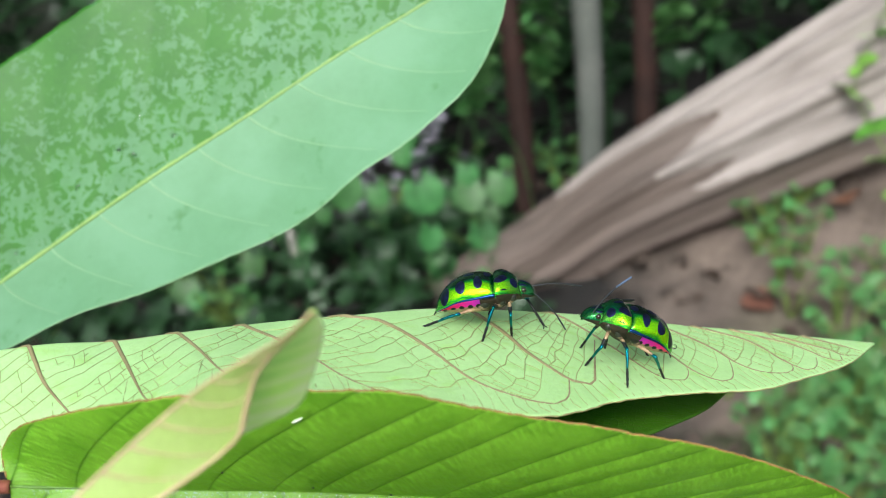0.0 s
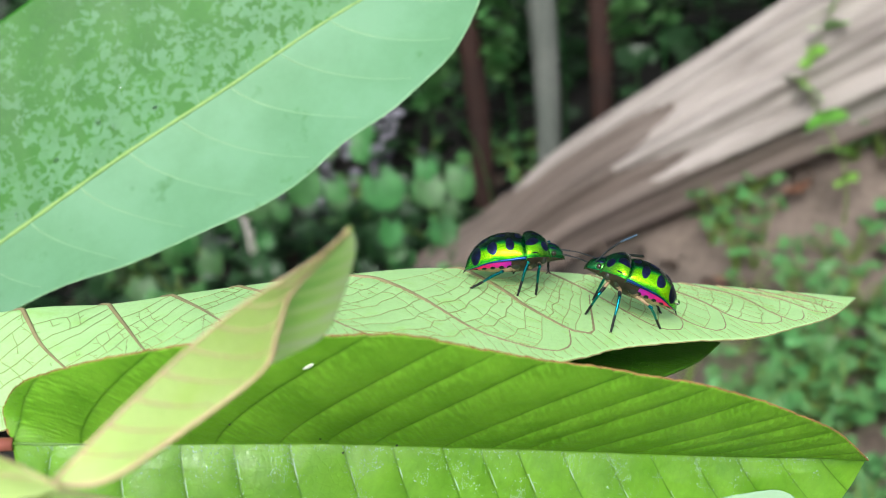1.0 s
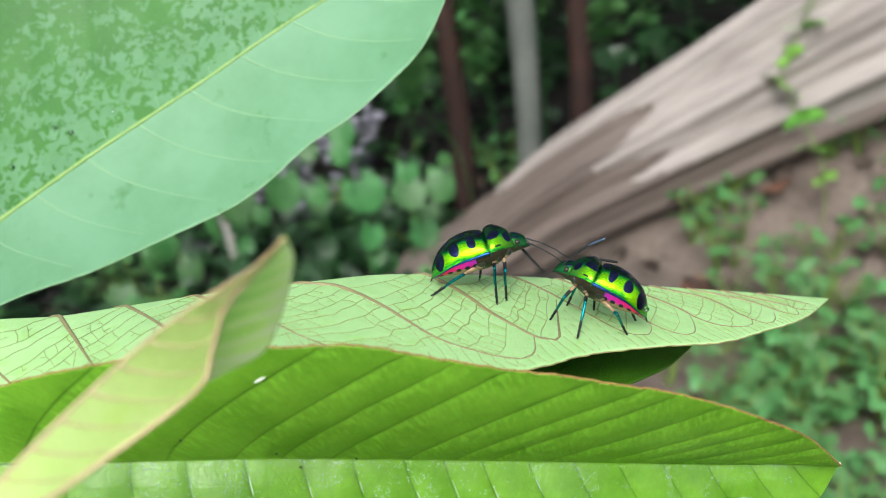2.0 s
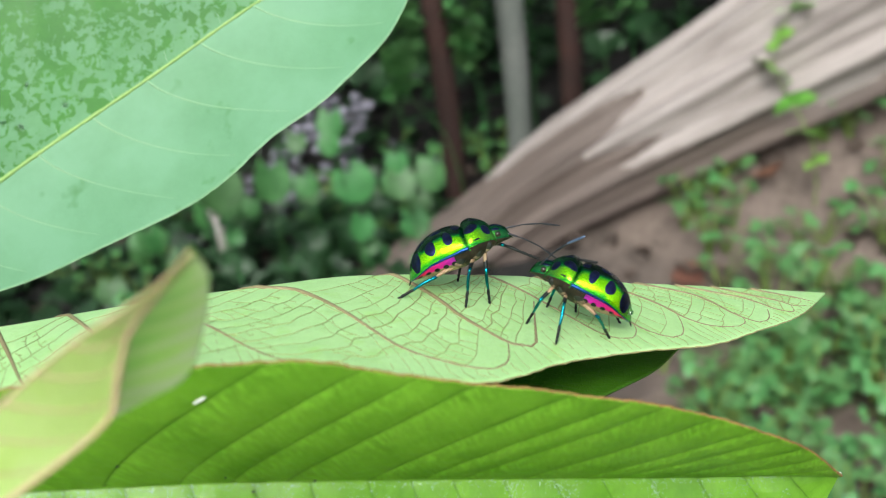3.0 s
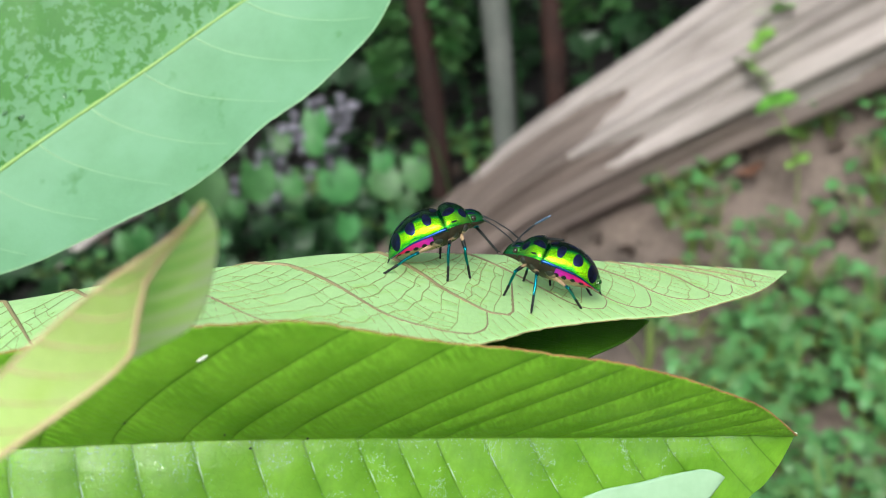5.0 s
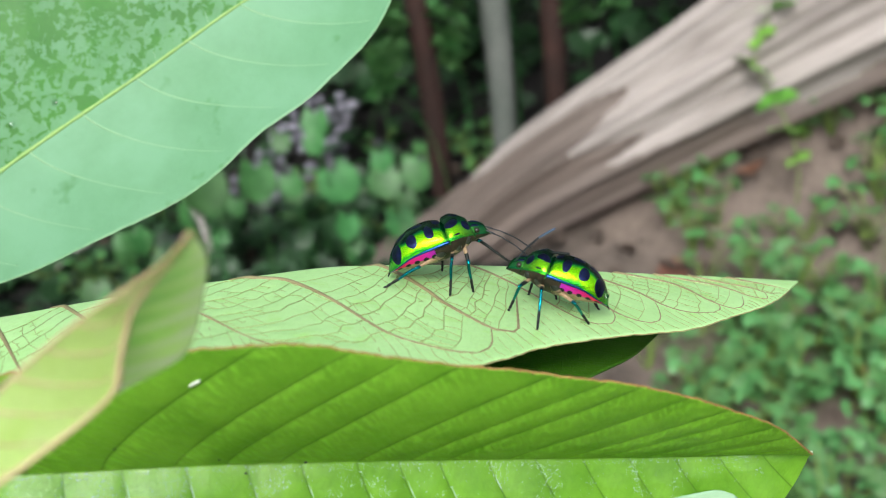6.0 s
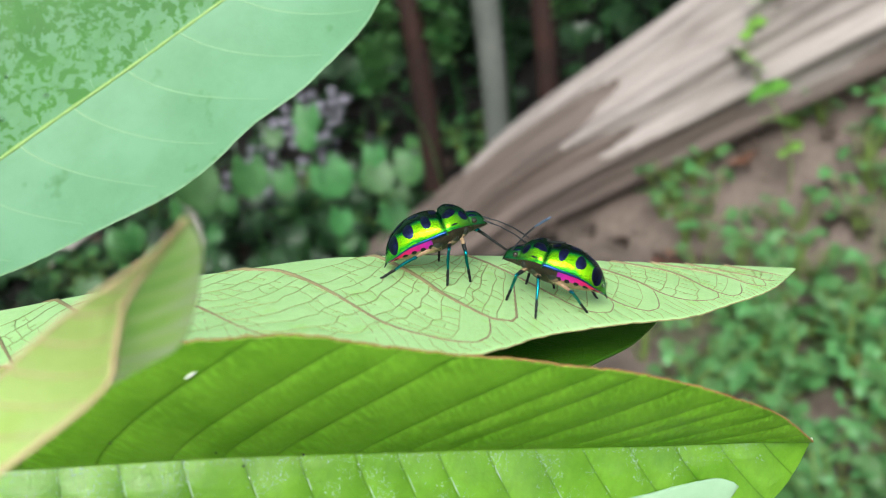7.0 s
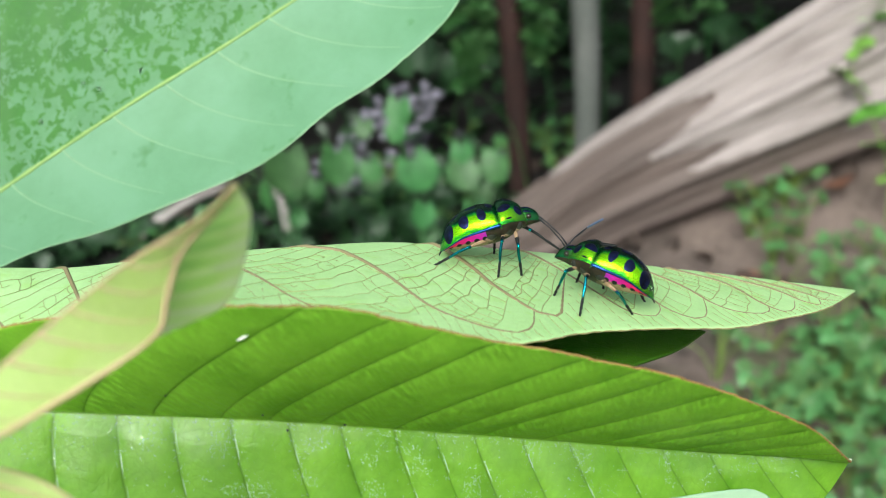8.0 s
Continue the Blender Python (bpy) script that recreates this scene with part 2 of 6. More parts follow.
def young_inside():
    """Inner face of the folded young leaf: green streaks along the midrib, a pale soft margin."""
    m, n, l, b = nodes_of("young_leaf_inside")
    tc = n.new("ShaderNodeTexCoord")
    line, across, uv, phase = vein_lines(n, l, 0.3)
    mid, fine = noise_node(n, l, tc.outputs["Object"], 250.0, 4.0), noise_node(n, l, tc.outputs["Object"], 1500.0, 3.0)
    f = math_node(n, l, "MULTIPLY_ADD", across, 0.72, math_node(n, l, "ADD", math_node(n, l, "MULTIPLY_ADD", mid, 0.4, -0.2), math_node(n, l, "MULTIPLY", line, 0.34)))
    col = ramp_node(n, l, f, [(0.03, (0.62, 0.70, 0.36)), (0.09, (0.24, 0.62, 0.02)), (0.38, (0.38, 0.80, 0.045)), (0.58, (0.64, 0.94, 0.22)), (0.78, (0.74, 0.94, 0.46)), (1.0, (0.86, 0.97, 0.66))])
    l.new(col, b.inputs["Base Color"])
    b.inputs["Roughness"].default_value = 0.45
    l.new(bump_node(n, l, fine, 0.0001), b.inputs["Normal"])
    thin_leaf(m, n, l, b, col, 0.72, (1.0, 1.0, 0.9))
    return m


MAT_UNDER = underside("pale_leaf_underside", (0.42, 0.69, 0.28), (0.54, 0.81, 0.40), 0.58, 0.15, (0.4, 0.8, 0.3))
# pale colour in place of sun glints on the wet leaf
MAT_GLINT = plain("pale_glint_specks", (0.36, 0.54, 0.30), (0.58, 0.74, 0.52), 0.08, scale=400, fine=2000)
MAT_VEIN = plain("brown_vein", (0.20, 0.165, 0.08), (0.31, 0.255, 0.14), 0.6, scale=200, fine=1500)
MAT_FINE_VEIN = plain("fine_vein", (0.26, 0.33, 0.11), (0.37, 0.45, 0.18), 0.6, scale=200, fine=1500)
MAT_RIM = plain("leaf_rim", (0.22, 0.19, 0.08), (0.36, 0.31, 0.14), 0.7, scale=300, fine=2500, bump=0.0001)
MAT_RED_RIM = plain("red_leaf_rim", (0.20, 0.11, 0.03), (0.34, 0.20, 0.06), 0.75, scale=300, fine=2500, bump=0.0001)
MAT_DEEP = blade_upper("deep_green_leaf", (0.112, 0.29, 0.013), (0.275, 0.545, 0.046), 0.42, (0.03, 0.11, 0.005), 0.30, 0.45, relief=0.0002, tint=(0.50, 0.92, 0.04), glints=True, ladder=True, width=0.04, netted=0.5)
MAT_BROAD = blade_upper("sky_sheen_leaf", (0.014, 0.115, 0.003), (0.034, 0.18, 0.006), 0.50, (0.05, 0.20, 0.03), 0.12, 0.15, ((0.165, 0.345, 0.205), sheen_cover), veined=0.0, relief=0.0002, netted=0.2)
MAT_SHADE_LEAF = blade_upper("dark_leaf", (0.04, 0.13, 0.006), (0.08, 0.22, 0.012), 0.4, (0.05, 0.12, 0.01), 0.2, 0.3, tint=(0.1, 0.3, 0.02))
MAT_YOUNG = underside("young_leaf_underside", (0.56, 0.72, 0.22), (0.74, 0.87, 0.43), 0.45, 0.5, (0.9, 1.0, 0.48))
MAT_YOUNG_IN = young_inside()
MAT_PINK_VEIN = plain("pink_vein", (0.50, 0.36, 0.20), (0.62, 0.48, 0.30), 0.6, scale=200, fine=1500)
MAT_YELLOW_VEIN = plain("yellow_vein", (0.20, 0.34, 0.08), (0.29, 0.43, 0.13), 0.5, scale=200, fine=1500)
MAT_PALE_VEIN = plain("pale_vein", (0.20, 0.37, 0.19), (0.25, 0.42, 0.22), 0.5, scale=200, fine=1500)
MAT_GREEN_VEIN = plain("green_vein", (0.06, 0.15, 0.015), (0.12, 0.25, 0.03), 0.5, scale=200, fine=1500)
MAT_STEM = plain("green_stem", (0.10, 0.18, 0.03), (0.22, 0.30, 0.07), 0.55, scale=60, fine=600, bump=0.0002)
MAT_PETIOLE = plain("red_petiole", (0.22, 0.05, 0.045), (0.38, 0.13, 0.09), 0.5, scale=90, fine=900, bump=0.0001)
MAT_SPECK = plain("black_speck", (0.01, 0.01, 0.008), (0.03, 0.03, 0.02), 0.7, scale=900, fine=3000)
MAT_HUSK = plain("white_husk", (0.62, 0.66, 0.55), (0.82, 0.84, 0.76), 0.6, scale=900, fine=3000)


def water():
    m, n, l, b = nodes_of("water")
    b.inputs["Base Color"].default_value = (1, 1, 1, 1)
    b.inputs["Roughness"].default_value, b.inputs["IOR"].default_value, b.inputs["Transmission Weight"].default_value = 0.02, 1.33, 1.0
    co = n.new("ShaderNodeTexCoord").outputs["Object"]
    l.new(bump_node(n, l, noise_node(n, l, co, 300.0, 2.0), 0.0001), b.inputs["Normal"])
    return m


MAT_WATER = water()
# mint colour carries the sky's reflection on the water
MAT_FILM_GLARE = plain("sky_glare_film", (0.22, 0.36, 0.22), (0.30, 0.46, 0.30), 0.26, scale=120, fine=500, bump=0.0002)

# ---- ground, wall and distance ----
def soil_material():
    """Bare brown earth, darkened nearly black by painted shade under the hedge."""
    m, n, l, b = nodes_of("damp_soil")
    co = n.new("ShaderNodeTexCoord").outputs["Object"]
    sep = n.new("ShaderNodeSeparateXYZ")
    l.new(co, sep.inputs[0])
    big, small = noise_node(n, l, co, 7.0, 5.0), noise_node(n, l, co, 90.0, 5.0)
    both = math_node(n, l, "ADD", math_node(n, l, "MULTIPLY", big, 0.55), math_node(n, l, "MULTIPLY", small, 0.45))
    earth = ramp_node(n, l, both, [(0.32, (0.080, 0.060, 0.050)), (0.68, (0.225, 0.172, 0.148))])
    shaded_soil = ramp_node(n, l, both, [(0.35, (0.004, 0.004, 0.004)), (0.75, (0.025, 0.020, 0.020))])
    # the painted shade lies only in front of the hedge, its edge uneven
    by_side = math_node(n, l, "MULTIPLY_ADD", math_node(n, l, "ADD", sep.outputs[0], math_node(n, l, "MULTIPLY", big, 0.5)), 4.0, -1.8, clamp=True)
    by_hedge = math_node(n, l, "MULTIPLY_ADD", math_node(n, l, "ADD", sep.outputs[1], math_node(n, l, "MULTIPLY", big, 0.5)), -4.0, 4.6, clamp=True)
    # and is painted over all of the ground behind the trunk
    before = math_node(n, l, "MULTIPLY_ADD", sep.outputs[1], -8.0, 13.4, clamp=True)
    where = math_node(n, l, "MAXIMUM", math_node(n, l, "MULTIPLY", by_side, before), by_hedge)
    moss = ramp_node(n, l, small, [(0.3, (0.012, 0.022, 0.005)), (0.7, (0.050, 0.085, 0.018))])
    mossy = math_node(n, l, "MULTIPLY", math_node(n, l, "SUBTRACT", noise_node(n, l, co, 4.5, 4.0, 0.6), 0.46), 9.0, clamp=True)
    damp = math_node(n, l, "MULTIPLY_ADD", sep.outputs[1], -5.0, 6.4, clamp=True)
    earth = mix_node(n, l, math_node(n, l, "MULTIPLY", math_node(n, l, "MULTIPLY", mossy, damp), 0.85), earth, moss)
    l.new(mix_node(n, l, where, shaded_soil, earth), b.inputs["Base Color"])
    b.inputs["Roughness"].default_value = 0.8
    l.new(bump_node(n, l, both, 0.012), b.inputs["Normal"])
    return m


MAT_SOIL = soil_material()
# colour nearly black to stand for deep shade
MAT_WALL = plain("shade_dark_wall", (0.012, 0.02, 0.012), (0.04, 0.05, 0.035), 0.9, scale=5, fine=60, bump=0.01)
MAT_WEED = plain("weed_leaf", (0.04, 0.13, 0.028), (0.125, 0.28, 0.10), 0.5, scale=30, fine=200, per_object=0.5)
MAT_HEART = plain("heart_leaf", (0.013, 0.070, 0.012), (0.062, 0.185, 0.052), 0.55, scale=30, fine=200, per_object=0.6)
MAT_VINE = plain("vine_leaf", (0.12, 0.33, 0.04), (0.26, 0.50, 0.10), 0.5, scale=30, fine=200, per_object=0.4)
# near-black greens hold the hedge's shade in the leaf colour
MAT_DARK_LEAF = plain("shade_dark_leaf", (0.003, 0.013, 0.005), (0.028, 0.075, 0.026), 0.45, scale=12, fine=100)
MAT_DEAD = plain("dead_leaf", (0.085, 0.033, 0.020), (0.23, 0.105, 0.072), 0.7, scale=30, fine=300, per_object=0.5)
MAT_RUST = plain("rusty_post", (0.016, 0.007, 0.006), (0.045, 0.016, 0.012), 0.8, scale=20, fine=300, bump=0.002)
MAT_GREYPOST = plain("grey_post", (0.075, 0.09, 0.078), (0.17, 0.175, 0.165), 0.8, scale=9, fine=150, bump=0.002)
MAT_STONE = plain("lilac_stone", (0.05, 0.047, 0.065), (0.20, 0.18, 0.23), 0.8, scale=20, fine=200, bump=0.002)
MAT_PALE_STONE = plain("pale_stone", (0.025, 0.023, 0.034), (0.31, 0.295, 0.37), 0.7, scale=45, fine=300, bump=0.003)
MAT_TWIG = plain("pale_twig", (0.30, 0.27, 0.26), (0.55, 0.50, 0.48), 0.8, scale=20, fine=200, bump=0.002)


def streaked(name, dark, light, rough, across=170.0, relief=0.003):
    """Wood or bark: grain drawn out along the trunk."""
    m, n, l, b = nodes_of(name)
    uv = n.new("ShaderNodeTexCoord").outputs["UV"]
    layers = []
    for su, sv in ((6.0, across * 0.25), (16.0, across)):
        st = n.new("ShaderNodeMapping")
        st.inputs["Scale"].default_value = (su, sv, 1.0)
        l.new(uv, st.inputs["Vector"])
        layers.append(noise_node(n, l, st.outputs[0], 1.0, 5.0, 0.6, 0.2))
    both = math_node(n, l, "ADD", math_node(n, l, "MULTIPLY", layers[0], 0.6), math_node(n, l, "MULTIPLY", layers[1], 0.4))
    l.new(ramp_node(n, l, both, [(0.34, dark), (0.66, light)]), b.inputs["Base Color"])
    b.inputs["Roughness"].default_value = rough
    l.new(bump_node(n, l, both, relief), b.inputs["Normal"])
    return m


MAT_WOOD = streaked("bare_wood", (0.140, 0.114, 0.106), (0.42, 0.367, 0.355), 0.7)
MAT_BARK = streaked("wet_bark", (0.064, 0.048, 0.042), (0.170, 0.128, 0.114), 0.6)


def ground_height(x, y):
    """Uneven soil, banked up along the leaning trunk."""
    h = 0.02 * noise.noise(Vector((x * 2.2, y * 2.2, 0))) + 0.010 * noise.noise(Vector((x * 9, y * 9, 3))) - 0.012
    ridge = float(np.interp(x, [0.10, 0.375, 0.67, 1.0, 1.45, 2.2, 2.6], [0.0, 0.080, 0.195, 0.30, 0.44, 0.40, 0.0]))
    back = y - float(np.interp(x, [0.2, 0.7, 1.0, 1.45], [1.515, 1.45, 1.42, 1.35]))
    f = max(0.0, 1 - abs(back) / (0.42 if back < 0 else 0.55))
    h += ridge * f * f * (3 - 2 * f)
    edge = min(1.0, max(0.0, (3 - abs(x)) / 0.4), max(0.0, (3.6 - y) / 0.4), max(0.0, (y + 0.6) / 0.4))
    return h * edge


def build_ground():
    xs = np.r_[-60, -20, -8, -4, np.linspace(-2.2, 3.0, 110), 4, 8, 20, 60]
    ys = np.r_[-60, -20, -6, -2, np.linspace(-0.6, 3.6, 80), 5, 9, 20, 60]
    verts, faces = [], []
    for y in ys:
        for x in xs:
            verts.append((x, y, ground_height(x, y)))
    nx = len(xs)
    for j in range(len(ys) - 1):
        for i in range(nx - 1):
            a = j * nx + i
            faces.append((a, a + 1, a + nx + 1, a + nx))
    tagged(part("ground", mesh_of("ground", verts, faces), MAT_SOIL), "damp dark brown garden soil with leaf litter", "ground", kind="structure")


# added wall that closes the background with a dark surface
def build_wall():
    verts, faces = [], []
    nx, nz = 60, 24
    for s in (0, 1):
        for j in range(nz + 1):
            for i in range(nx + 1):
                x, z = -6 + 12 * i / nx, -0.1 + 3.2 * j / nz
                verts.append((x, 2.95 + 0.25 * s + 0.03 * noise.noise(Vector((x * 3, z * 3, s * 9))), z))
    w = nx + 1
    off = w * (nz + 1)
    for j in range(nz):
        for i in range(nx):
            a = j * w + i
            faces.append((a, a + 1, a + w + 1, a + w))
            faces.append((off + a, off + a + w, off + a + w + 1, off + a + 1))
    for i in range(nx):
        a = nz * w + i
        faces.append((a, a + 1, off + a + 1, off + a))
    tagged(part("wall_backdrop", mesh_of("wall_backdrop", verts, faces), MAT_WALL), "added backdrop wall, deep shade put into its colour", "wall", kind="structure")


def leaf_shape(kind, n=9):
    """Outline half widths along a small leaf of length 1: a list of (along, half width)."""
    s = np.linspace(0, 1, n)
    if kind == "heart":
        w = 0.56 * np.sqrt(np.clip(s + 0.10, 0, 1)) * np.sqrt(np.clip(1 - s, 0, 1)) * 1.75
        return s, w * 0.98
    if kind == "clover":
        return s, 0.46 * np.sin(np.pi * np.clip(s, 0, 1) ** 1.25) ** 0.75 + 0.01
    return s, 0.30 * np.sin(np.pi * s ** 0.8) + 0.005


def small_leaf(kind, length, cup=0.12, droop=0.15, n=9):
    s, w = leaf_shape(kind, n)
    cols = np.array([-1, -0.55, 0, 0.55, 1])
    verts, faces = [], []
    for a, h in zip(s, w):
        for c in cols:
            back = -0.34 * abs(c) * (1 - min(1, a * 4)) if kind == "heart" else 0.0
            verts.append((length * h * c, length * (a + back), length * (cup * abs(c) ** 1.5 * h * 1.5 - droop * a * a)))
    k = len(cols)
    for i in range(len(s) - 1):
        for j in range(k - 1):
            q = i * k + j
            faces.append((q, q + 1, q + k + 1, q + k))
    return np.array(verts), faces


def scatter_mesh(name, rng, count, place, kinds, sizes):
    """One joined mesh of many small leaves."""
    pieces = []
    for _ in range(count):
        v, f = small_leaf(rng.choice(kinds), 1.0, rng.uniform(0.0, 0.3), rng.uniform(0, 0.4), 6)
        p, tilt = place(rng)
        m = pose(*p, rng.gauss(tilt, 25), rng.gauss(0, 25), rng.uniform(0, 360))
        r = np.array(m.to_3x3()) * rng.uniform(*sizes)
        pieces.append((v @ r.T + np.array(p), f))
    return mesh_of(name, *joined(pieces))


def build_undergrowth():
    rng = random.Random(4)

    def behind(r):
        y = r.uniform(1.95, 2.75)
        return (r.uniform(-2.2, 2.6), y, abs(r.gauss(0, 0.75)) * 0.9 + 0.02), 20

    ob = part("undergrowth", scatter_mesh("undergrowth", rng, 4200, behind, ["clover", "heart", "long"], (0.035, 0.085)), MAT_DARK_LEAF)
    tagged(ob, "undergrowth leaves before the wall, shade in their dark colour", "undergrowth", kind="stuff")

    def creeping(r):
        x, y = r.uniform(-1.1, 0.16), r.uniform(1.22, 1.95)
        return (x, y, ground_height(x, y) + abs(r.gauss(0, 0.035)) + 0.012), -12

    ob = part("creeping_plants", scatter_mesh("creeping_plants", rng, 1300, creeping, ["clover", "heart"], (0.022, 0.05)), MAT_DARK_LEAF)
    tagged(ob, "low creeping leaves, shade in their dark colour", "ground cover", kind="stuff")

    def floor(r):
        x, y = r.uniform(-1.6, 1.6), r.uniform(0.7, 2.0)
        return (x, y, ground_height(x, y) + r.uniform(0.006, 0.022)), 0

    ob = part("leaf_litter", scatter_mesh("leaf_litter", rng, 900, floor, ["long", "clover"], (0.015, 0.045)), plain("litter", (0.015, 0.011, 0.009), (0.09, 0.06, 0.047), 0.8, scale=6, fine=60))
    tagged(ob, "brown rotting leaf litter on the soil", "leaf litter", kind="stuff")


def build_trunk():
    """A leaning fluted trunk: bare wood, with bark left on its lower end and flank."""
    rows_n, sides = 150, 180
    axis = smooth_curve([(0.0, 1.552, -0.045), (0.21, 1.525, 0.052), (0.375, 1.49, 0.162), (0.67, 1.447, 0.300), (1.00, 1.40, 0.445), (1.45, 1.33, 0.64)], rows_n)
    run = np.linspace(0, 1, rows_n)
    radius = np.interp(run, [0, 0.11, 0.24, 0.48, 0.73, 1], [0.055, 0.072, 0.088, 0.119, 0.150, 0.184])
    tang = np.gradient(axis, axis=0)
    tang /= np.linalg.norm(tang, axis=1)[:, None]
    side = np.cross(tang, (0, 0, 1.0))
    side /= np.linalg.norm(side, axis=1)[:, None]
    over = np.cross(side, tang)
    verts, bark, uvs, keep = [], [], [], {}
    w = sides + 1
    for i in range(rows_n):
        for k in range(w):
            v = k / sides
            a = 2 * math.pi * v - math.pi / 2
            flute = 0.085 * math.cos(10 * a + 0.9 * math.sin(2 * a) + 1.0 * run[i]) + 0.04 * math.cos(21 * a + 2.0 * run[i])
            flute += 0.05 * noise.noise(Vector((3 * math.cos(a), 3 * math.sin(a), 4 * run[i])))
            r = radius[i] * (1 + flute)
            out = math.cos(a) * side[i] + math.sin(a) * over[i]
            streak = noise.noise(Vector((26 * v, 4.5 * run[i], 1.7))) * 0.10 + noise.noise(Vector((9 * v, 3.0 * run[i], 5.0))) * 0.10
            bare = run[i] - (0.255 + 0.42 * (0.56 - v)) + streak - 0.15 * max(0.0, v - 0.60) * 8
            bare += 0.9 * max(0.0, v - 0.43) - 9.0 * max(0.0, 0.21 + 0.03 * math.sin(21 * run[i]) + 0.15 * streak - v)
            keep[i, k] = bare < 0
            verts.append(axis[i] + r * out)
            bark.append(axis[i] + (r + 0.0045 * (1 if bare < -0.012 else 0.25)) * out)
            uvs.append((run[i], v))
    faces, slabs = [], []
    for i in range(rows_n - 1):
        for k in range(sides):
            a = i * w + k
            f = (a, a + w, a + w + 1, a + 1)
            faces.append(f)
            if keep[i, k] or keep[i + 1, k + 1]:
                slabs.append(f)
    faces.append(tuple(range(sides)))
    faces.append(tuple((rows_n - 1) * w + k for k in range(sides - 1, -1, -1)))
    root = tagged(new("leaning_trunk"), "weathered fluted tree trunk, pale wood with brown bark remnants", "trunk")
    part("bare_wood", mesh_of("bare_wood", verts, faces, True, uvs), MAT_WOOD, root, "pale weathered bare wood")
    part("bark", mesh_of("bark", bark, slabs, True, uvs), MAT_BARK, root, "wet brown bark remnant")
    at = (110, 66)
    centre = np.array(bark[at[0] * w + at[1]])
    v, f = ball_data(centre, (0.022, 0.014, 0.018), 8, 12)
    part("knot", mesh_of("knot", v, f), MAT_WOOD, root, "pale sawn knot")


def build_post(name, x, y, radius, height, material, label, lean=0.0, square=False):
    z = np.linspace(-0.05, height, 30)
    path = np.stack([x + lean * z + 0.004 * np.sin(7 * z), y + 0 * z, z], 1)
    v, f = tube_data(path, radius * (1 + 0.05 * np.sin(9 * z + x * 30)), 4 if square else 14, up=(0.3, 1, 0))
    ob = part(name, mesh_of(name, v, f, not square), material)
    tagged(ob, label, "post", group="fence posts")


def plant_from(name, label, category, base, leaves, leaf_me, leaf_mat, stem_mat, rng, spread, height, group, size=(0.8, 1.2), facing=False):
    """A small plant: an Empty at its base, a stem mesh and single leaves."""
    root = new(name)
    root.location = base
    tagged(root, label, category, group)
    stalks = []
    for i in range(leaves):
        a, reach = rng.uniform(0, 360), spread * rng.uniform(0.35, 1.0)
        top = np.array((reach * math.cos(radians(a)), reach * math.sin(radians(a)), height * (rng.uniform(0.45, 1.0) if leaves > 2 else 1.0)))
        path = smooth_curve([(0, 0, -0.01), top * (0.45, 0.45, 0.7), top], 7)
        stalks.append(tube_data(path, np.linspace(0.0016, 0.0009, 7), 5))
        turn = pose(*top, rng.gauss(-50, 12), rng.gauss(0, 14), rng.gauss(180, 28)) if facing else pose(*top, rng.gauss(18, 16), rng.gauss(0, 18), a - 90 + rng.gauss(0, 25))
        ob = part("leaf", leaf_me, leaf_mat, root, m=turn)
        grown = rng.uniform(*size)
        ob.scale = (grown * (1.18 if facing else 1.0), grown, grown)
        part("stem", mesh_of("stem", *stalks[-1]), stem_mat, root)
    return root


def clover_leaf_mesh(length, n=7):
    pieces = []
    for a in (-75, 0, 75):
        v, f = small_leaf("clover", length, 0.15, 0.2, n)
        r = np.array(pose(0, 0, 0, 0, 0, a).to_3x3())
        pieces.append((v @ r.T, f))
    return mesh_of("leaf", *joined(pieces))


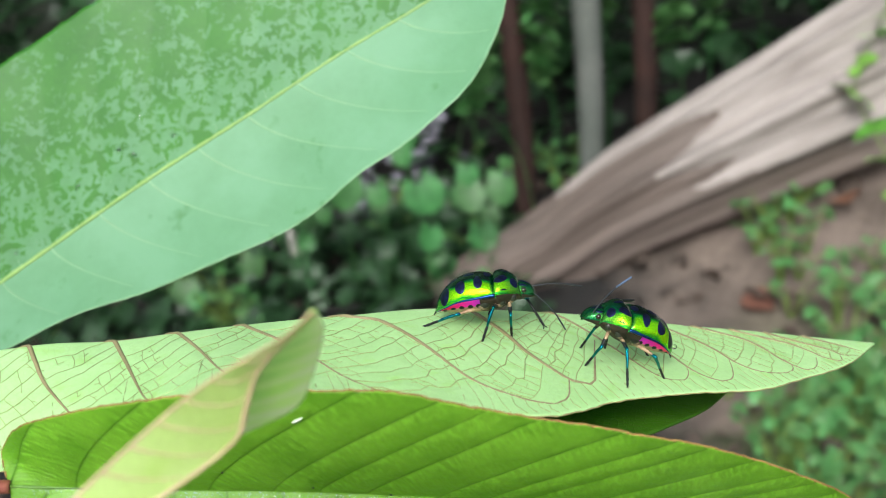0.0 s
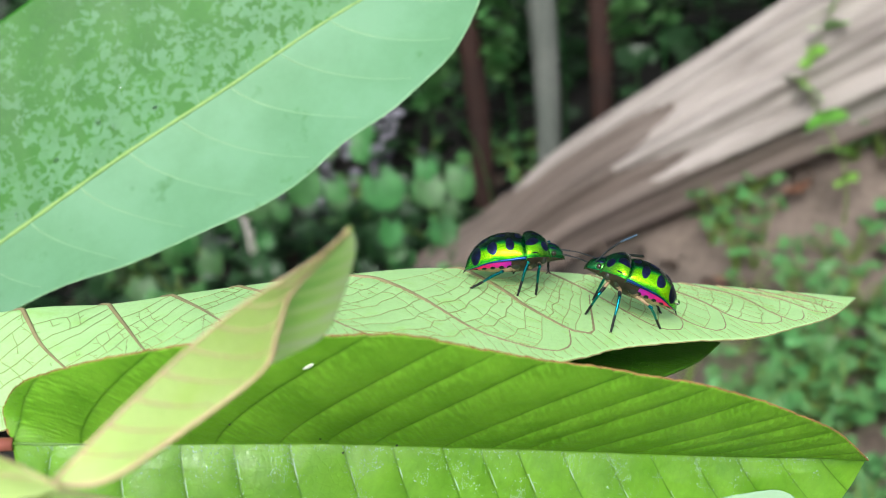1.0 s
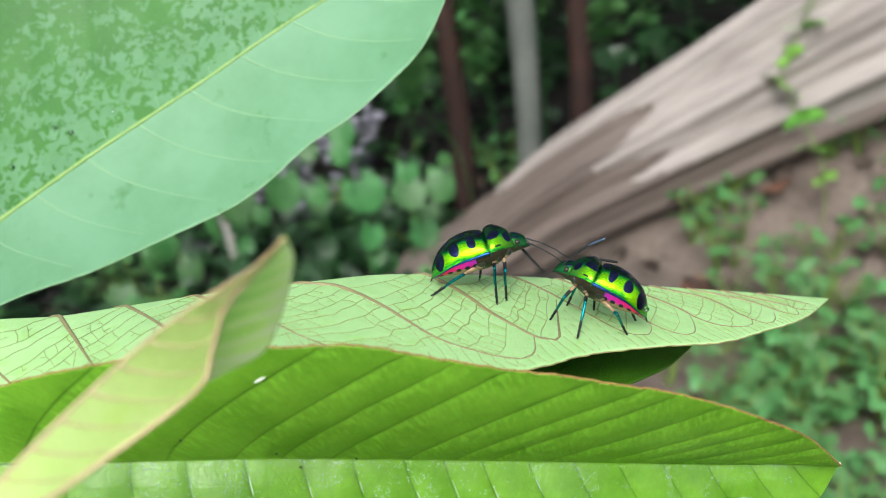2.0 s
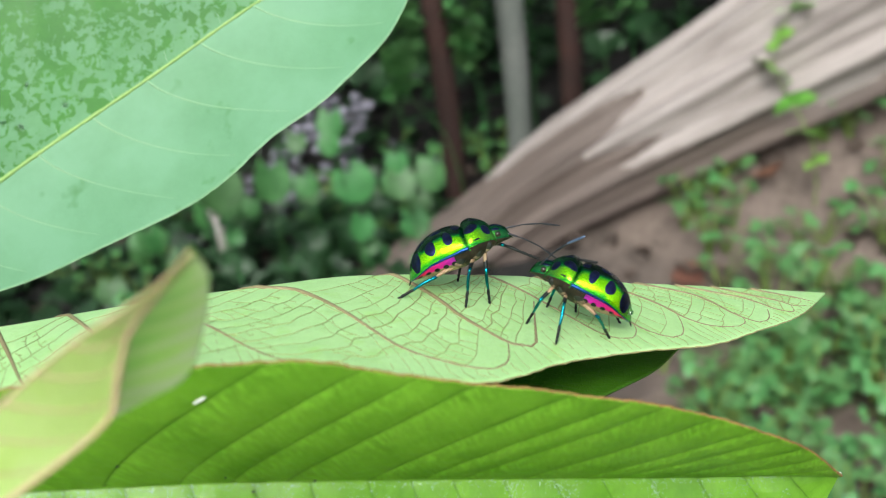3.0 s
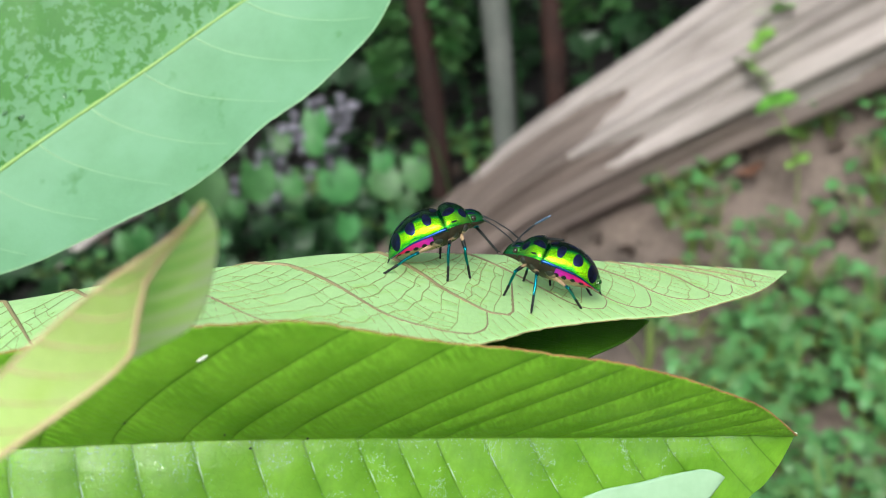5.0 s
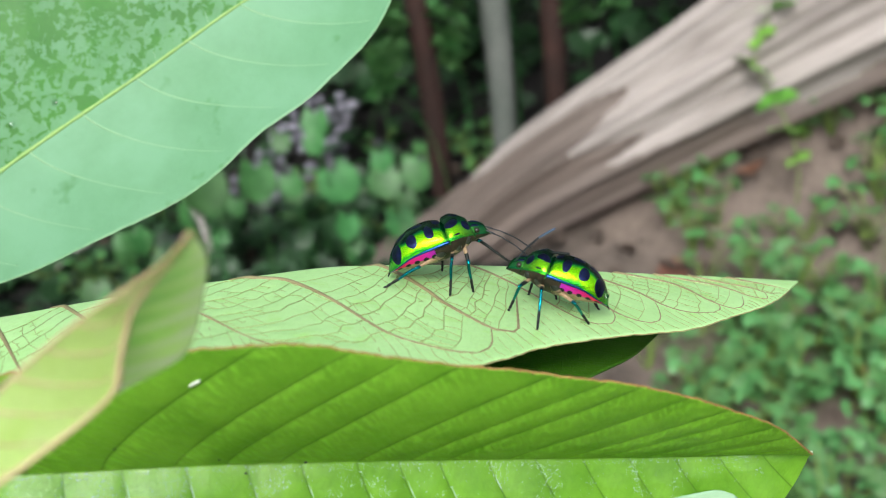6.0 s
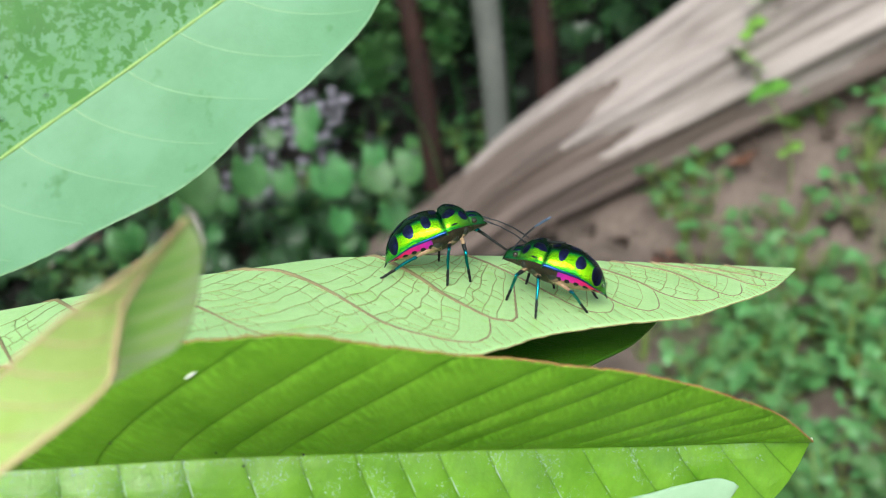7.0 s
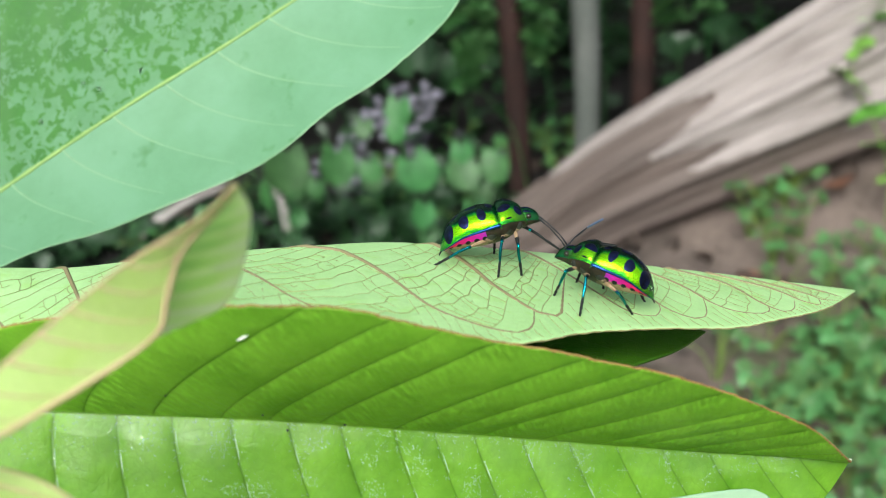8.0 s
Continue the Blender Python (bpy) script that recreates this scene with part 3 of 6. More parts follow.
def build_plants():
    rng = random.Random(11)
    heart = mesh_of("leaf", *small_leaf("heart", 0.075, 0.16, 0.22, 11))
    heart.materials.append(MAT_HEART)
    clover = clover_leaf_mesh(0.0145)
    clover.materials.append(MAT_WEED)
    vine = clover_leaf_mesh(0.034)
    vine.materials.append(MAT_VINE)
    fern = clover_leaf_mesh(0.034)
    fern.materials.append(MAT_WEED)
    # broad heart-leaved plants by the foot of the posts
    for x, y, h, k in ((0.13, 1.62, 0.20, 5), (-0.30, 1.62, 0.18, 5), (-0.05, 1.70, 0.26, 4), (-0.45, 1.60, 0.14, 5), (0.02, 1.55, 0.10, 4)):
        plant_from("heart_leaf_plant", "low plant with rounded heart-shaped green leaves", "plant", (x, y, 0), k, heart, MAT_HEART, MAT_HEART, rng, 0.09, h, "heart-leaved plants", (0.35, 0.65), True)
    for x, z, k, size in ((-0.015, 0.228, 1, 1.02), (-0.250, 0.285, 1, 1.20), (-0.165, 0.275, 1, 1.0), (-0.085, 0.245, 1, 0.62), (0.084, 0.220, 2, 0.80), (-0.030, 0.308, 1, 0.62), (-0.105, 0.320, 1, 0.55), (-0.03, 0.150, 1, 0.75), (-0.36, 0.20, 2, 0.7)):
        plant_from("heart_leaf_plant", "single upright heart-shaped green leaf on its stalk", "plant", (x, 1.5, 0), k, heart, MAT_HEART, MAT_HEART, rng, 0.02 * k, z, "heart-leaved plants", (size * 0.66, size * 0.78), True)
    # small trefoil weeds on the open soil
    spots = []
    for _ in range(160):
        x, y = rng.uniform(0.42, 1.25), rng.uniform(0.72, 1.95)
        if y > 1.28 and x < 0.50 + (y - 1.28) * 0.25:
            continue
        spots.append((x, y))
    for _ in range(46):
        spots.append((rng.uniform(0.36, 0.82), rng.uniform(0.70, 1.10)))
    for _ in range(40):
        spots.append((rng.uniform(0.62, 1.30), rng.uniform(0.95, 1.34)))
    for _ in range(30):
        spots.append((rng.uniform(0.34, 1.05), rng.uniform(0.62, 1.15)))
    for _ in range(26):
        spots.append((rng.uniform(-0.9, 0.1), rng.uniform(1.3, 2.0)))
    for _ in range(16):
        spots.append((rng.uniform(0.0, 0.9), rng.uniform(1.75, 2.1)))
    for x, y in spots:
        plant_from("trefoil_weed", "small trefoil weed with soft green leaflets", "weed", (x, y, ground_height(x, y)), rng.randint(6, 10), clover, MAT_WEED, MAT_STEM, rng, 0.055, rng.uniform(0.04, 0.12), "trefoil weeds", (0.7, 1.35))
    # climbing stems before and above the trunk
    for name, pts, count in (("climber", [(0.72, 1.30, 0.0), (0.70, 1.27, 0.22), (0.655, 1.33, 0.36), (0.70, 1.36, 0.43), (0.78, 1.40, 0.56)], 9), ("climber", [(0.52, 1.72, 0.0), (0.50, 1.70, 0.28), (0.455, 1.62, 0.40), (0.475, 1.60, 0.48), (0.52, 1.62, 0.58)], 12), ("climber", [(0.60, 1.80, 0.0), (0.57, 1.75, 0.32), (0.545, 1.66, 0.45), (0.58, 1.64, 0.56)], 10), ("climber", [(0.20, 1.70, 0.0), (0.17, 1.66, 0.20), (0.10, 1.60, 0.34), (0.125, 1.58, 0.44), (0.11, 1.60, 0.55)], 7), ("climber", [(0.30, 1.93, 0.0), (0.27, 1.80, 0.25), (0.22, 1.74, 0.42), (0.26, 1.72, 0.60)], 10), ("climber", [(0.08, 1.72, 0.0), (0.06, 1.68, 0.22), (0.10, 1.62, 0.36), (0.06, 1.60, 0.48)], 13), ("climber", [(0.24, 1.70, 0.0), (0.25, 1.69, 0.22), (0.235, 1.66, 0.36), (0.265, 1.66, 0.52)], 14), ("climber", [(0.13, 1.82, 0.0), (0.10, 1.80, 0.20), (0.14, 1.76, 0.34), (0.10, 1.75, 0.50)], 13), ("climber", [(0.38, 1.86, 0.0), (0.39, 1.84, 0.28), (0.37, 1.80, 0.46), (0.40, 1.78, 0.62)], 13), ("climber", [(0.78, 1.98, 0.0), (0.72, 1.90, 0.35), (0.66, 1.80, 0.52), (0.72, 1.72, 0.66)], 10)):
        root = new(name)
        root.location = pts[0]
        tagged(root, "thin climbing stem with bright lobed leaflets", "climber", "climbers")
        path = smooth_curve(np.array(pts) - np.array(pts[0]), 40)
        v, f = tube_data(path, np.linspace(0.0018, 0.0009, 40), 5)
        part("stem", mesh_of("stem", v, f), MAT_STEM if pts[0][1] < 1.5 else MAT_HEART, root)
        early = 0.35 if pts[0][1] < 1.5 else 0.62
        for i in range(count):
            p = path[int(39 * (early + (1 - early) * i / (count - 1)))]
            ob = part("leaf", vine if pts[0][1] < 1.5 else fern, None, root, m=pose(*p, rng.uniform(20, 70), rng.gauss(0, 15), rng.uniform(120, 250)))
            ob.scale = (rng.uniform(0.7, 1.25),) * 3
    # dead leaves, stones and a pale twig
    dead = mesh_of("dead_leaf", *small_leaf("clover", 0.055, 0.35, -0.3, 9))
    dead.materials.append(MAT_DEAD)
    for x, y, z in ((0.66, 1.36, 0.012), (0.545, 1.135, 0.012), (0.53, 0.81, 0.012), (0.66, 0.92, 0.02), (0.95, 1.5, 0.02), (0.72, 1.02, 0.02), (0.50, 1.22, 0.015)):
        ob = part("dead_leaf", dead, MAT_DEAD, m=pose(x, y, ground_height(x, y) + z, rng.gauss(10, 12), rng.gauss(0, 12), rng.uniform(0, 360)))
        tagged(ob, "curled reddish-brown dead leaf on the soil", "leaf", "dead leaves")
    for i in range(22):
        x, y, r = rng.uniform(-0.40, 0.20), rng.uniform(1.78, 2.25), rng.uniform(0.010, 0.026)
        v, f = ball_data((0, 0, 0), (r, r * rng.uniform(0.6, 1), r * rng.uniform(0.4, 0.7)), 7, 10)
        v = np.array([q * (1 + 0.22 * noise.noise(Vector(q) * 40 + Vector((i, 0, 0)))) for q in v])
        ob = part("stone", mesh_of("stone", v, f), MAT_STONE, m=pose(x, y, r * 0.3, 0, 0, rng.uniform(0, 360)))
        tagged(ob, "rough pale grey-lilac stone on dark soil", "stone", "stones")
    # a small heap of pale stones at the hedge's foot
    for row in range(10):
        x0, x1 = -0.34 + 0.032 * row, 0.02 + 0.006 * row
        for k in range(int((x1 - x0) / 0.024)):
            if rng.random() < 0.05 + 0.03 * row:
                continue
            r = rng.uniform(0.007, 0.014)
            v, f = ball_data((0, 0, 0), (r * 1.3, r, r * 0.9), 6, 8)
            v = np.array([q * (1 + 0.4 * noise.noise(Vector(q) * 90 + Vector((k, row, 7)))) for q in v])
            ob = part("stone", mesh_of("stone", v, f), MAT_PALE_STONE, m=pose(x0 + 0.024 * k + rng.uniform(-0.004, 0.004), 1.91 + 0.006 * row + rng.uniform(-0.01, 0.01), 0.008 + 0.022 * row, rng.uniform(-25, 25), 0, rng.uniform(0, 360)))
            tagged(ob, "pale lilac-white stone in a small heap", "stone", "stones")
    for a, b in (((-0.62, 1.78, 0.03), (-0.45, 1.93, 0.05)), ((-0.30, 1.72, 0.02), (-0.36, 1.95, 0.03))):
        path = smooth_curve([a, (np.array(a) + b) / 2 + (0.01, 0, 0.015), b], 14)
        v, f = tube_data(path, np.linspace(0.011, 0.006, 14), 8)
        tagged(part("twig", mesh_of("twig", v, f), MAT_TWIG), "pale weathered twig lying on the soil", "twig", "twigs")


build_ground()
build_wall()
build_undergrowth()
build_trunk()
build_post("fence_post", 0.185, 1.76, 0.022, 1.7, MAT_RUST, "dark rust-brown upright post", 0.012)
build_post("fence_post", 0.325, 1.77, 0.027, 1.7, MAT_GREYPOST, "grey weathered upright post with green algae", 0.03)
build_post("fence_post", 0.445, 1.79, 0.023, 1.7, MAT_RUST, "dark rust-brown upright post", 0.02)
build_plants()

# ---- the shrub whose leaves fill the foreground ----
class Blade:
    """A leaf blade spanned by a midrib and two margins, all from base to tip, in millimetres."""

    def __init__(self, mid, high, low, bulge=(0.0, 0.0), veins=14, skew=0.15, power=1.4, pucker=0.0, nu=220, nv=64, wave=0.0, low_skew=None, fray=0.0, low_pucker=None, beats=None):
        self.mid, self.high, self.low = (smooth_curve(np.array(g) * MM, 400) for g in (mid, high, low))
        self.bulge, self.veins, self.skew, self.power, self.pucker, self.wave = bulge, veins, skew, power, pucker * MM, wave * MM
        self.nu, self.nv, self.fray, self.beats = nu, nv, fray, beats
        self.low_pucker = self.pucker if low_pucker is None else low_pucker * MM
        self.low_skew = skew if low_skew is None else low_skew
        wide = [np.linalg.norm(e - self.mid, axis=1) for e in (self.high, self.low)]
        self.wide = [w / max(g.max() for g in wide) for w in wide]
        self.face = 1.0
        q = self.at(0.5, -0.3)
        d = np.cross(self.at(0.51, -0.3) - q, self.at(0.5, -0.27) - q)
        self.face = 1.0 if d @ (np.array((0, 0, 0.9)) - q) > 0 else -1.0
        self.length = float(np.linalg.norm(np.diff(self.mid, axis=0), axis=1).sum())

    def at(self, u, v):
        """Points of the blade: u from base to tip, v from -1 (low margin) to 1 (high margin)."""
        u, v = np.broadcast_arrays(np.asarray(u, float), np.asarray(v, float))
        pick = lambda g: np.stack([np.interp(u, np.linspace(0, 1, 400), g[:, k]) for k in range(3)], -1)  # noqa: E731
        m, a, c = pick(self.mid), pick(self.high), pick(self.low)
        edge = np.where((v >= 0)[..., None], a, c)
        ragged = np.sin(211 * u) + 0.8 * np.sin(347 * u + 1.3 * v) + 0.6 * np.sin(523 * u + 0.7) + 1.2 * np.sin(71 * u + 2.0)
        w = (np.abs(v) * (1 + self.fray * ragged * np.abs(v) ** 6))[..., None]
        across = edge - m
        along = pick(np.gradient(self.mid, axis=0))
        nrm = np.cross(along, a - c)
        nrm /= np.linalg.norm(nrm, axis=-1)[..., None] + 1e-12
        size = np.linalg.norm(across, axis=-1)[..., None]
        b = np.where(v >= 0, self.bulge[0], self.bulge[1])[..., None]
        lift = b * size * 4 * w * (1 - w)
        phase = self.phase(u, v)
        gap = np.abs((phase + 0.5) % 1.0 - 0.5)
        quilt = (0.35 * (1 - np.exp(-gap / 0.05)) + 0.9 * np.sin(np.pi * gap)) * np.clip(np.abs(v) * 5, 0, 1) * np.clip((1 - np.abs(v)) * 4, 0, 1) * np.clip(size[..., 0] / 0.008, 0, 1)
        lift = lift + (np.where(v >= 0, self.pucker, self.low_pucker) * quilt)[..., None]
        lift = lift + (self.wave * np.sin(u * 37 + 2 * np.sign(v)) * np.abs(v) ** 3)[..., None]
        return m + across * w + nrm * lift

    def sweep(self, u, v):
        """How far a side vein has run towards the tip at v."""
        k = np.linspace(0, 1, 400)
        return np.where(v >= 0, self.skew * np.interp(u, k, self.wide[0]), self.low_skew * np.interp(u, k, self.wide[1])) * np.abs(v) ** self.power

    def phase(self, u, v):
        """Counts the side veins: a whole number on each of them."""
        even = (u - self.sweep(u, v)) * self.veins + np.where(v >= 0, 0.0, 0.42)
        if self.beats is None:
            return even
        up, down = (np.interp(even, g, np.arange(len(g))) for g in self.beats)
        return np.where(v >= 0, up, down)

    def vein_u(self, i, v):
        u = i / self.veins + 0 * v
        for _ in range(12):
            u = (i - np.where(v >= 0, 0.0, 0.42)) / self.veins + self.sweep(np.clip(u, 0, 1), v)
        return np.clip(u, 0, 0.99)

    def normal(self, u, v):
        e = 0.004
        d = np.cross(self.at(u + e, v) - self.at(u - e, v), self.at(u, v + e) - self.at(u, v - e))
        return self.face * d / (np.linalg.norm(d, axis=-1)[..., None] + 1e-12)

    def mesh(self, name, only=None):
        lo, hi = (-1, 1) if only is None else only
        us = np.linspace(0, 1, self.nu)
        vs = np.linspace(lo, hi, self.nv)
        U, V = np.meshgrid(us, vs, indexing="ij")
        verts = self.at(U, V).reshape(-1, 3)
        uvs = np.stack([U.ravel(), V.ravel() * 0.5 + 0.5], 1)
        veins = np.stack([self.phase(U, V).ravel(), np.abs(V).ravel()], 1)
        faces = []
        for i in range(self.nu - 1):
            for j in range(self.nv - 1):
                a = i * self.nv + j
                faces.append((a, a + self.nv, a + self.nv + 1, a + 1))
        return mesh_of(name, verts, faces, True, uvs, veins)

    def rib(self, us, vs, radii, lift=0.0, flat=0.7, sides=6):
        """A raised vein along a path on the blade."""
        us, vs = np.asarray(us, float), np.asarray(vs, float)
        n = self.normal(np.clip(us, 0.01, 0.99), np.clip(vs, -0.98, 0.98))
        p = self.at(us, vs) + n * lift
        return tube_data(p, radii, sides, flat, up=n.mean(0))


def thicken(ob, mm=0.22):
    mod = ob.modifiers.new("thickness", "SOLIDIFY")
    mod.thickness, mod.offset = mm * MM, 0.0


def side_vein(start, bend, reach, sign, n=26):
    """Path of a side vein in blade coordinates: leaves the midrib, sweeps towards the tip."""
    s = np.linspace(0, 1, n)
    v = reach * (1 - (1 - s) ** 1.3)
    return np.clip(start + bend * s**1.15, 0, 0.995), sign * v


shrub = tagged(new("leafy_shrub"), "green shrub with large wet leaves on slender stems", "shrub")
shrub.location = (-0.105, 0.085, 0.0)


def add_leaf(blade, name, material, label, only=None, thick=0.22):
    ob = part(name, blade.mesh(name, only), material, shrub, label, Matrix.Translation(-shrub.location))
    thicken(ob, thick)
    return ob


def add_rib(name, data, material, leaf, label=""):
    return part(name, mesh_of(name, *data), material, leaf, label)


def build_perch_leaf():
    """The leaf turned underside up on which the bugs stand."""
    mid = [(-80, 86, 852), (-66, 96.5, 844.2), (-53, 103, 840.3), (-44.2, 106.0, 837.3), (-36.4, 107.5, 836.2), (-25, 107.2, 835.9), (-12.9, 106.5, 835.4), (-1.7, 110.3, 832.0), (16.3, 113, 826.2), (31.5, 112.3, 822.0), (44.2, 112.6, 818.2), (61.5, 112.8, 812.9)]
    near = [(-80, 86, 852), (-69, 82, 842), (-57, 83.5, 836.5), (-50.5, 84, 836.5), (-43, 83.5, 838.6), (-34, 82, 841.8), (-25, 79.6, 845.0), (-8, 79.8, 840.2), (7.2, 80.4, 835.2), (17.7, 86.1, 831.0), (25.2, 89.2, 828.2), (36.4, 92.5, 824.3), (44.9, 97.9, 820.7), (53.1, 103.7, 817.2), (61.5, 112.8, 812.9)]
    far = [(-80, 86, 852), (-66, 104, 836), (-46, 115, 826), (-22, 118, 819), (0, 121, 815), (20, 123, 809), (40, 119, 808), (61.5, 112.8, 812.9)]
    b = Blade(mid, far, near, (0.10, 0.015), nu=420, nv=150, fray=0.0022)
    # side veins, each from the crest towards the low margin, where it bends round to the next
    courses = [
        [(0.150, 0.10), (0.158, -0.20), (0.170, -0.50), (0.190, -0.86)],
        [(0.214, 0.12), (0.223, -0.15), (0.233, -0.40), (0.253, -0.69), (0.270, -0.88)],
        [(0.280, 0.12), (0.296, -0.30), (0.318, -0.80), (0.335, -0.92)],
        [(0.330, 0.12), (0.361, -0.40), (0.381, -0.74), (0.400, -0.92)],
        [(0.388, 0.10), (0.405, -0.15), (0.439, -0.51), (0.464, -0.78), (0.490, -0.92)],
        [(0.470, 0.10), (0.486, -0.02), (0.506, -0.10), (0.519, -0.23), (0.534, -0.43), (0.554, -0.73), (0.576, -0.85), (0.604, -0.93), (0.621, -0.90), (0.634, -0.775)],
        [(0.585, 0.10), (0.600, -0.06), (0.612, -0.34), (0.617, -0.52), (0.632, -0.76), (0.642, -0.82), (0.652, -0.84), (0.664, -0.72), (0.690, -0.40)],
        [(0.668, 0.08), (0.682, -0.05), (0.692, -0.27), (0.699, -0.48), (0.712, -0.80), (0.729, -0.88), (0.742, -0.81), (0.749, -0.70)],
        [(0.722, 0.05), (0.736, -0.25), (0.745, -0.50), (0.750, -0.77), (0.764, -0.89), (0.777, -0.86), (0.789, -0.74), (0.800, -0.58)],
        [(0.768, 0.05), (0.787, -0.23), (0.797, -0.45), (0.801, -0.68), (0.815, -0.82), (0.842, -0.89), (0.855, -0.81), (0.856, -0.68)],
        [(0.812, 0.02), (0.845, -0.23), (0.852, -0.45), (0.854, -0.72), (0.865, -0.91), (0.882, -0.87), (0.895, -0.72)],
        [(0.850, 0.00), (0.887, -0.31), (0.898, -0.52), (0.904, -0.75), (0.918, -0.90), (0.928, -0.76)],
        [(0.885, 0.00), (0.922, -0.51), (0.930, -0.76), (0.944, -0.90)],
        [(0.925, 0.00), (0.950, -0.45), (0.962, -0.85)],
    ]
    rng = random.Random(7)
    tracks = [smooth_curve(c, 60) for c in courses]
    threads = []

    def angular(joints):
        """A vein that runs straight from joint to joint."""
        p = np.array(joints)
        t = np.linspace(0, len(p) - 1, 4 * (len(p) - 1) + 1)
        return np.stack([np.interp(t, np.arange(len(p)), p[:, k]) for k in (0, 1)], 1)

    def on(track, v):
        """The point where a side vein first reaches v."""
        return np.array((np.interp(-v, -track[: int(np.argmin(track[:, 1])) + 1, 1], track[: int(np.argmin(track[:, 1])) + 1, 0]), v))

    for left, right in zip(tracks[:-1], tracks[1:]):
        # a lattice of joints between two side veins: rungs across it, kinked links from rung to rung
        gap = right[20, 0] - left[20, 0]
        count, steps = max(4, round(gap / 0.0135) + 2), max(3, round(gap / 0.012))
        low_a, low_b = left[:, 1].min() + 0.01, max(left[-1, 1], right[:, 1].min()) + 0.10
        rungs = []
        for k in range(count):
            f = (k + rng.uniform(0.30, 0.70)) / count
            a = on(left, -0.02 + (low_a + 0.02) * f**0.62)
            c = on(right, 0.06 + (low_b - 0.06) * f**1.4)
            t = np.linspace(0, 1, steps + 1)[:, None]
            joints = a + (c - a) * t
            joints[:, 1] -= 0.05 * np.sin(np.pi * t[:, 0])
            joints[1:-1] += [(rng.gauss(0, 0.0009), rng.gauss(0, 0.010)) for _ in range(steps - 1)]
            rungs.append(joints)
            threads.append((angular(joints), rng.choice((0.055, 0.07, 0.09)) * (1.0 if left[20, 0] > 0.42 else 0.8)))
        for p, q in zip(rungs[:-1], rungs[1:]):
            for m in range(steps):
                if rng.random() < (0.20 if left[20, 0] > 0.42 else 0.55):
                    continue
                f, g = rng.uniform(0.2, 0.8), rng.uniform(0.2, 0.8)
                a, c = p[m] + (p[m + 1] - p[m]) * f, q[m] + (q[m + 1] - q[m]) * g
                bend = (a + c) / 2 + (rng.gauss(0, 0.0010), rng.gauss(0, 0.010))
                threads.append((angular([a, bend, c] if rng.random() < 0.8 else [a, bend]), rng.uniform(0.038, 0.049)))
                if rng.random() < 0.6:
                    threads.append((angular([bend, bend + (rng.choice((-1, 1)) * rng.uniform(0.002, 0.005), rng.uniform(-0.03, 0.03))]), rng.uniform(0.034, 0.040)))
    # short ticks from the outermost veins to the low margin
    u = 0.17
    outer_u = np.concatenate([t[:, 0] for t in tracks])
    outer_v = np.concatenate([t[:, 1] for t in tracks])
    while u < 0.965:
        near_by = np.abs(outer_u - u) < 0.006
        top = outer_v[near_by].min() if near_by.any() else -0.8
        if top < -0.5:
            threads.append((angular([(u, top), (u + rng.uniform(-0.001, 0.003), (top - 0.985) / 2), (u + rng.uniform(0.0, 0.005), -0.985)]), rng.uniform(0.036, 0.055)))
        u += rng.uniform(0.006, 0.011)
    leaf = add_leaf(b, "leaf", MAT_UNDER, "pale green leaf lying underside up with raised brown veins")
    # the fields between the veins swell a little
    knots = np.vstack([b.at(np.clip(p[::2, 0], 0, 0.99), p[::2, 1]) for p in tracks + [p for p, _ in threads]])
    U, V = np.meshgrid(np.linspace(0, 1, b.nu), np.linspace(-1, 1, b.nv), indexing="ij")
    flat, seen = b.at(U, V).reshape(-1, 3), (V.ravel() < 0.15) & (V.ravel() > -0.995)
    swell = np.zeros(len(flat))
    gaps = [np.sqrt(((q[:, None] - knots[None]) ** 2).sum(-1).min(1)) for q in np.array_split(flat[seen], 160)]
    swell[seen] = 0.11 * MM * (1 - np.exp(-((np.concatenate(gaps) / (0.55 * MM)) ** 2)))
    out = b.normal(np.clip(U, 0.01, 0.99), np.clip(V, -0.98, 0.98)).reshape(-1, 3)
    leaf.data.vertices.foreach_set("co", (flat + out * swell[:, None]).astype(np.float32).ravel())
    leaf.data.update()
    add_rib("midrib", b.rib(np.linspace(0.0, 0.985, 80), np.linspace(0.20, 0.04, 80), np.linspace(0.55, 0.22, 80) * MM), MAT_VEIN, leaf, "brown raised midrib")
    for i, p in enumerate(tracks):
        wide = np.interp(np.linspace(0, 1, len(p)), [0, 0.12, 0.7, 1], [0.46, 0.38, 0.19, 0.09]) * (0.85 if i < 5 else 0.95 if i < 7 else 0.62) * MM
        add_rib("vein", b.rib(np.clip(p[:, 0], 0, 0.985), p[:, 1], wide, 0.14 * MM, 0.8), MAT_VEIN, leaf)
    web = [b.rib(np.clip(p[:, 0], 0, 0.985), np.clip(p[:, 1], -0.99, 0.2), r * MM, (0.165 if r > 0.05 else 0.19) * MM, 0.8, 5) for p, r in threads]
    add_rib("vein_network", joined(web), MAT_FINE_VEIN, leaf, "fine brown net of cross veins")
    edge = np.linspace(0.01, 0.999, 420)
    add_rib("margin", b.rib(edge, np.full(420, -1.0), (0.12 + 0.03 * np.sin(edge * 610) + 0.02 * np.sin(edge * 983)) * MM), MAT_RIM, leaf, "thin brownish rim")
    return b


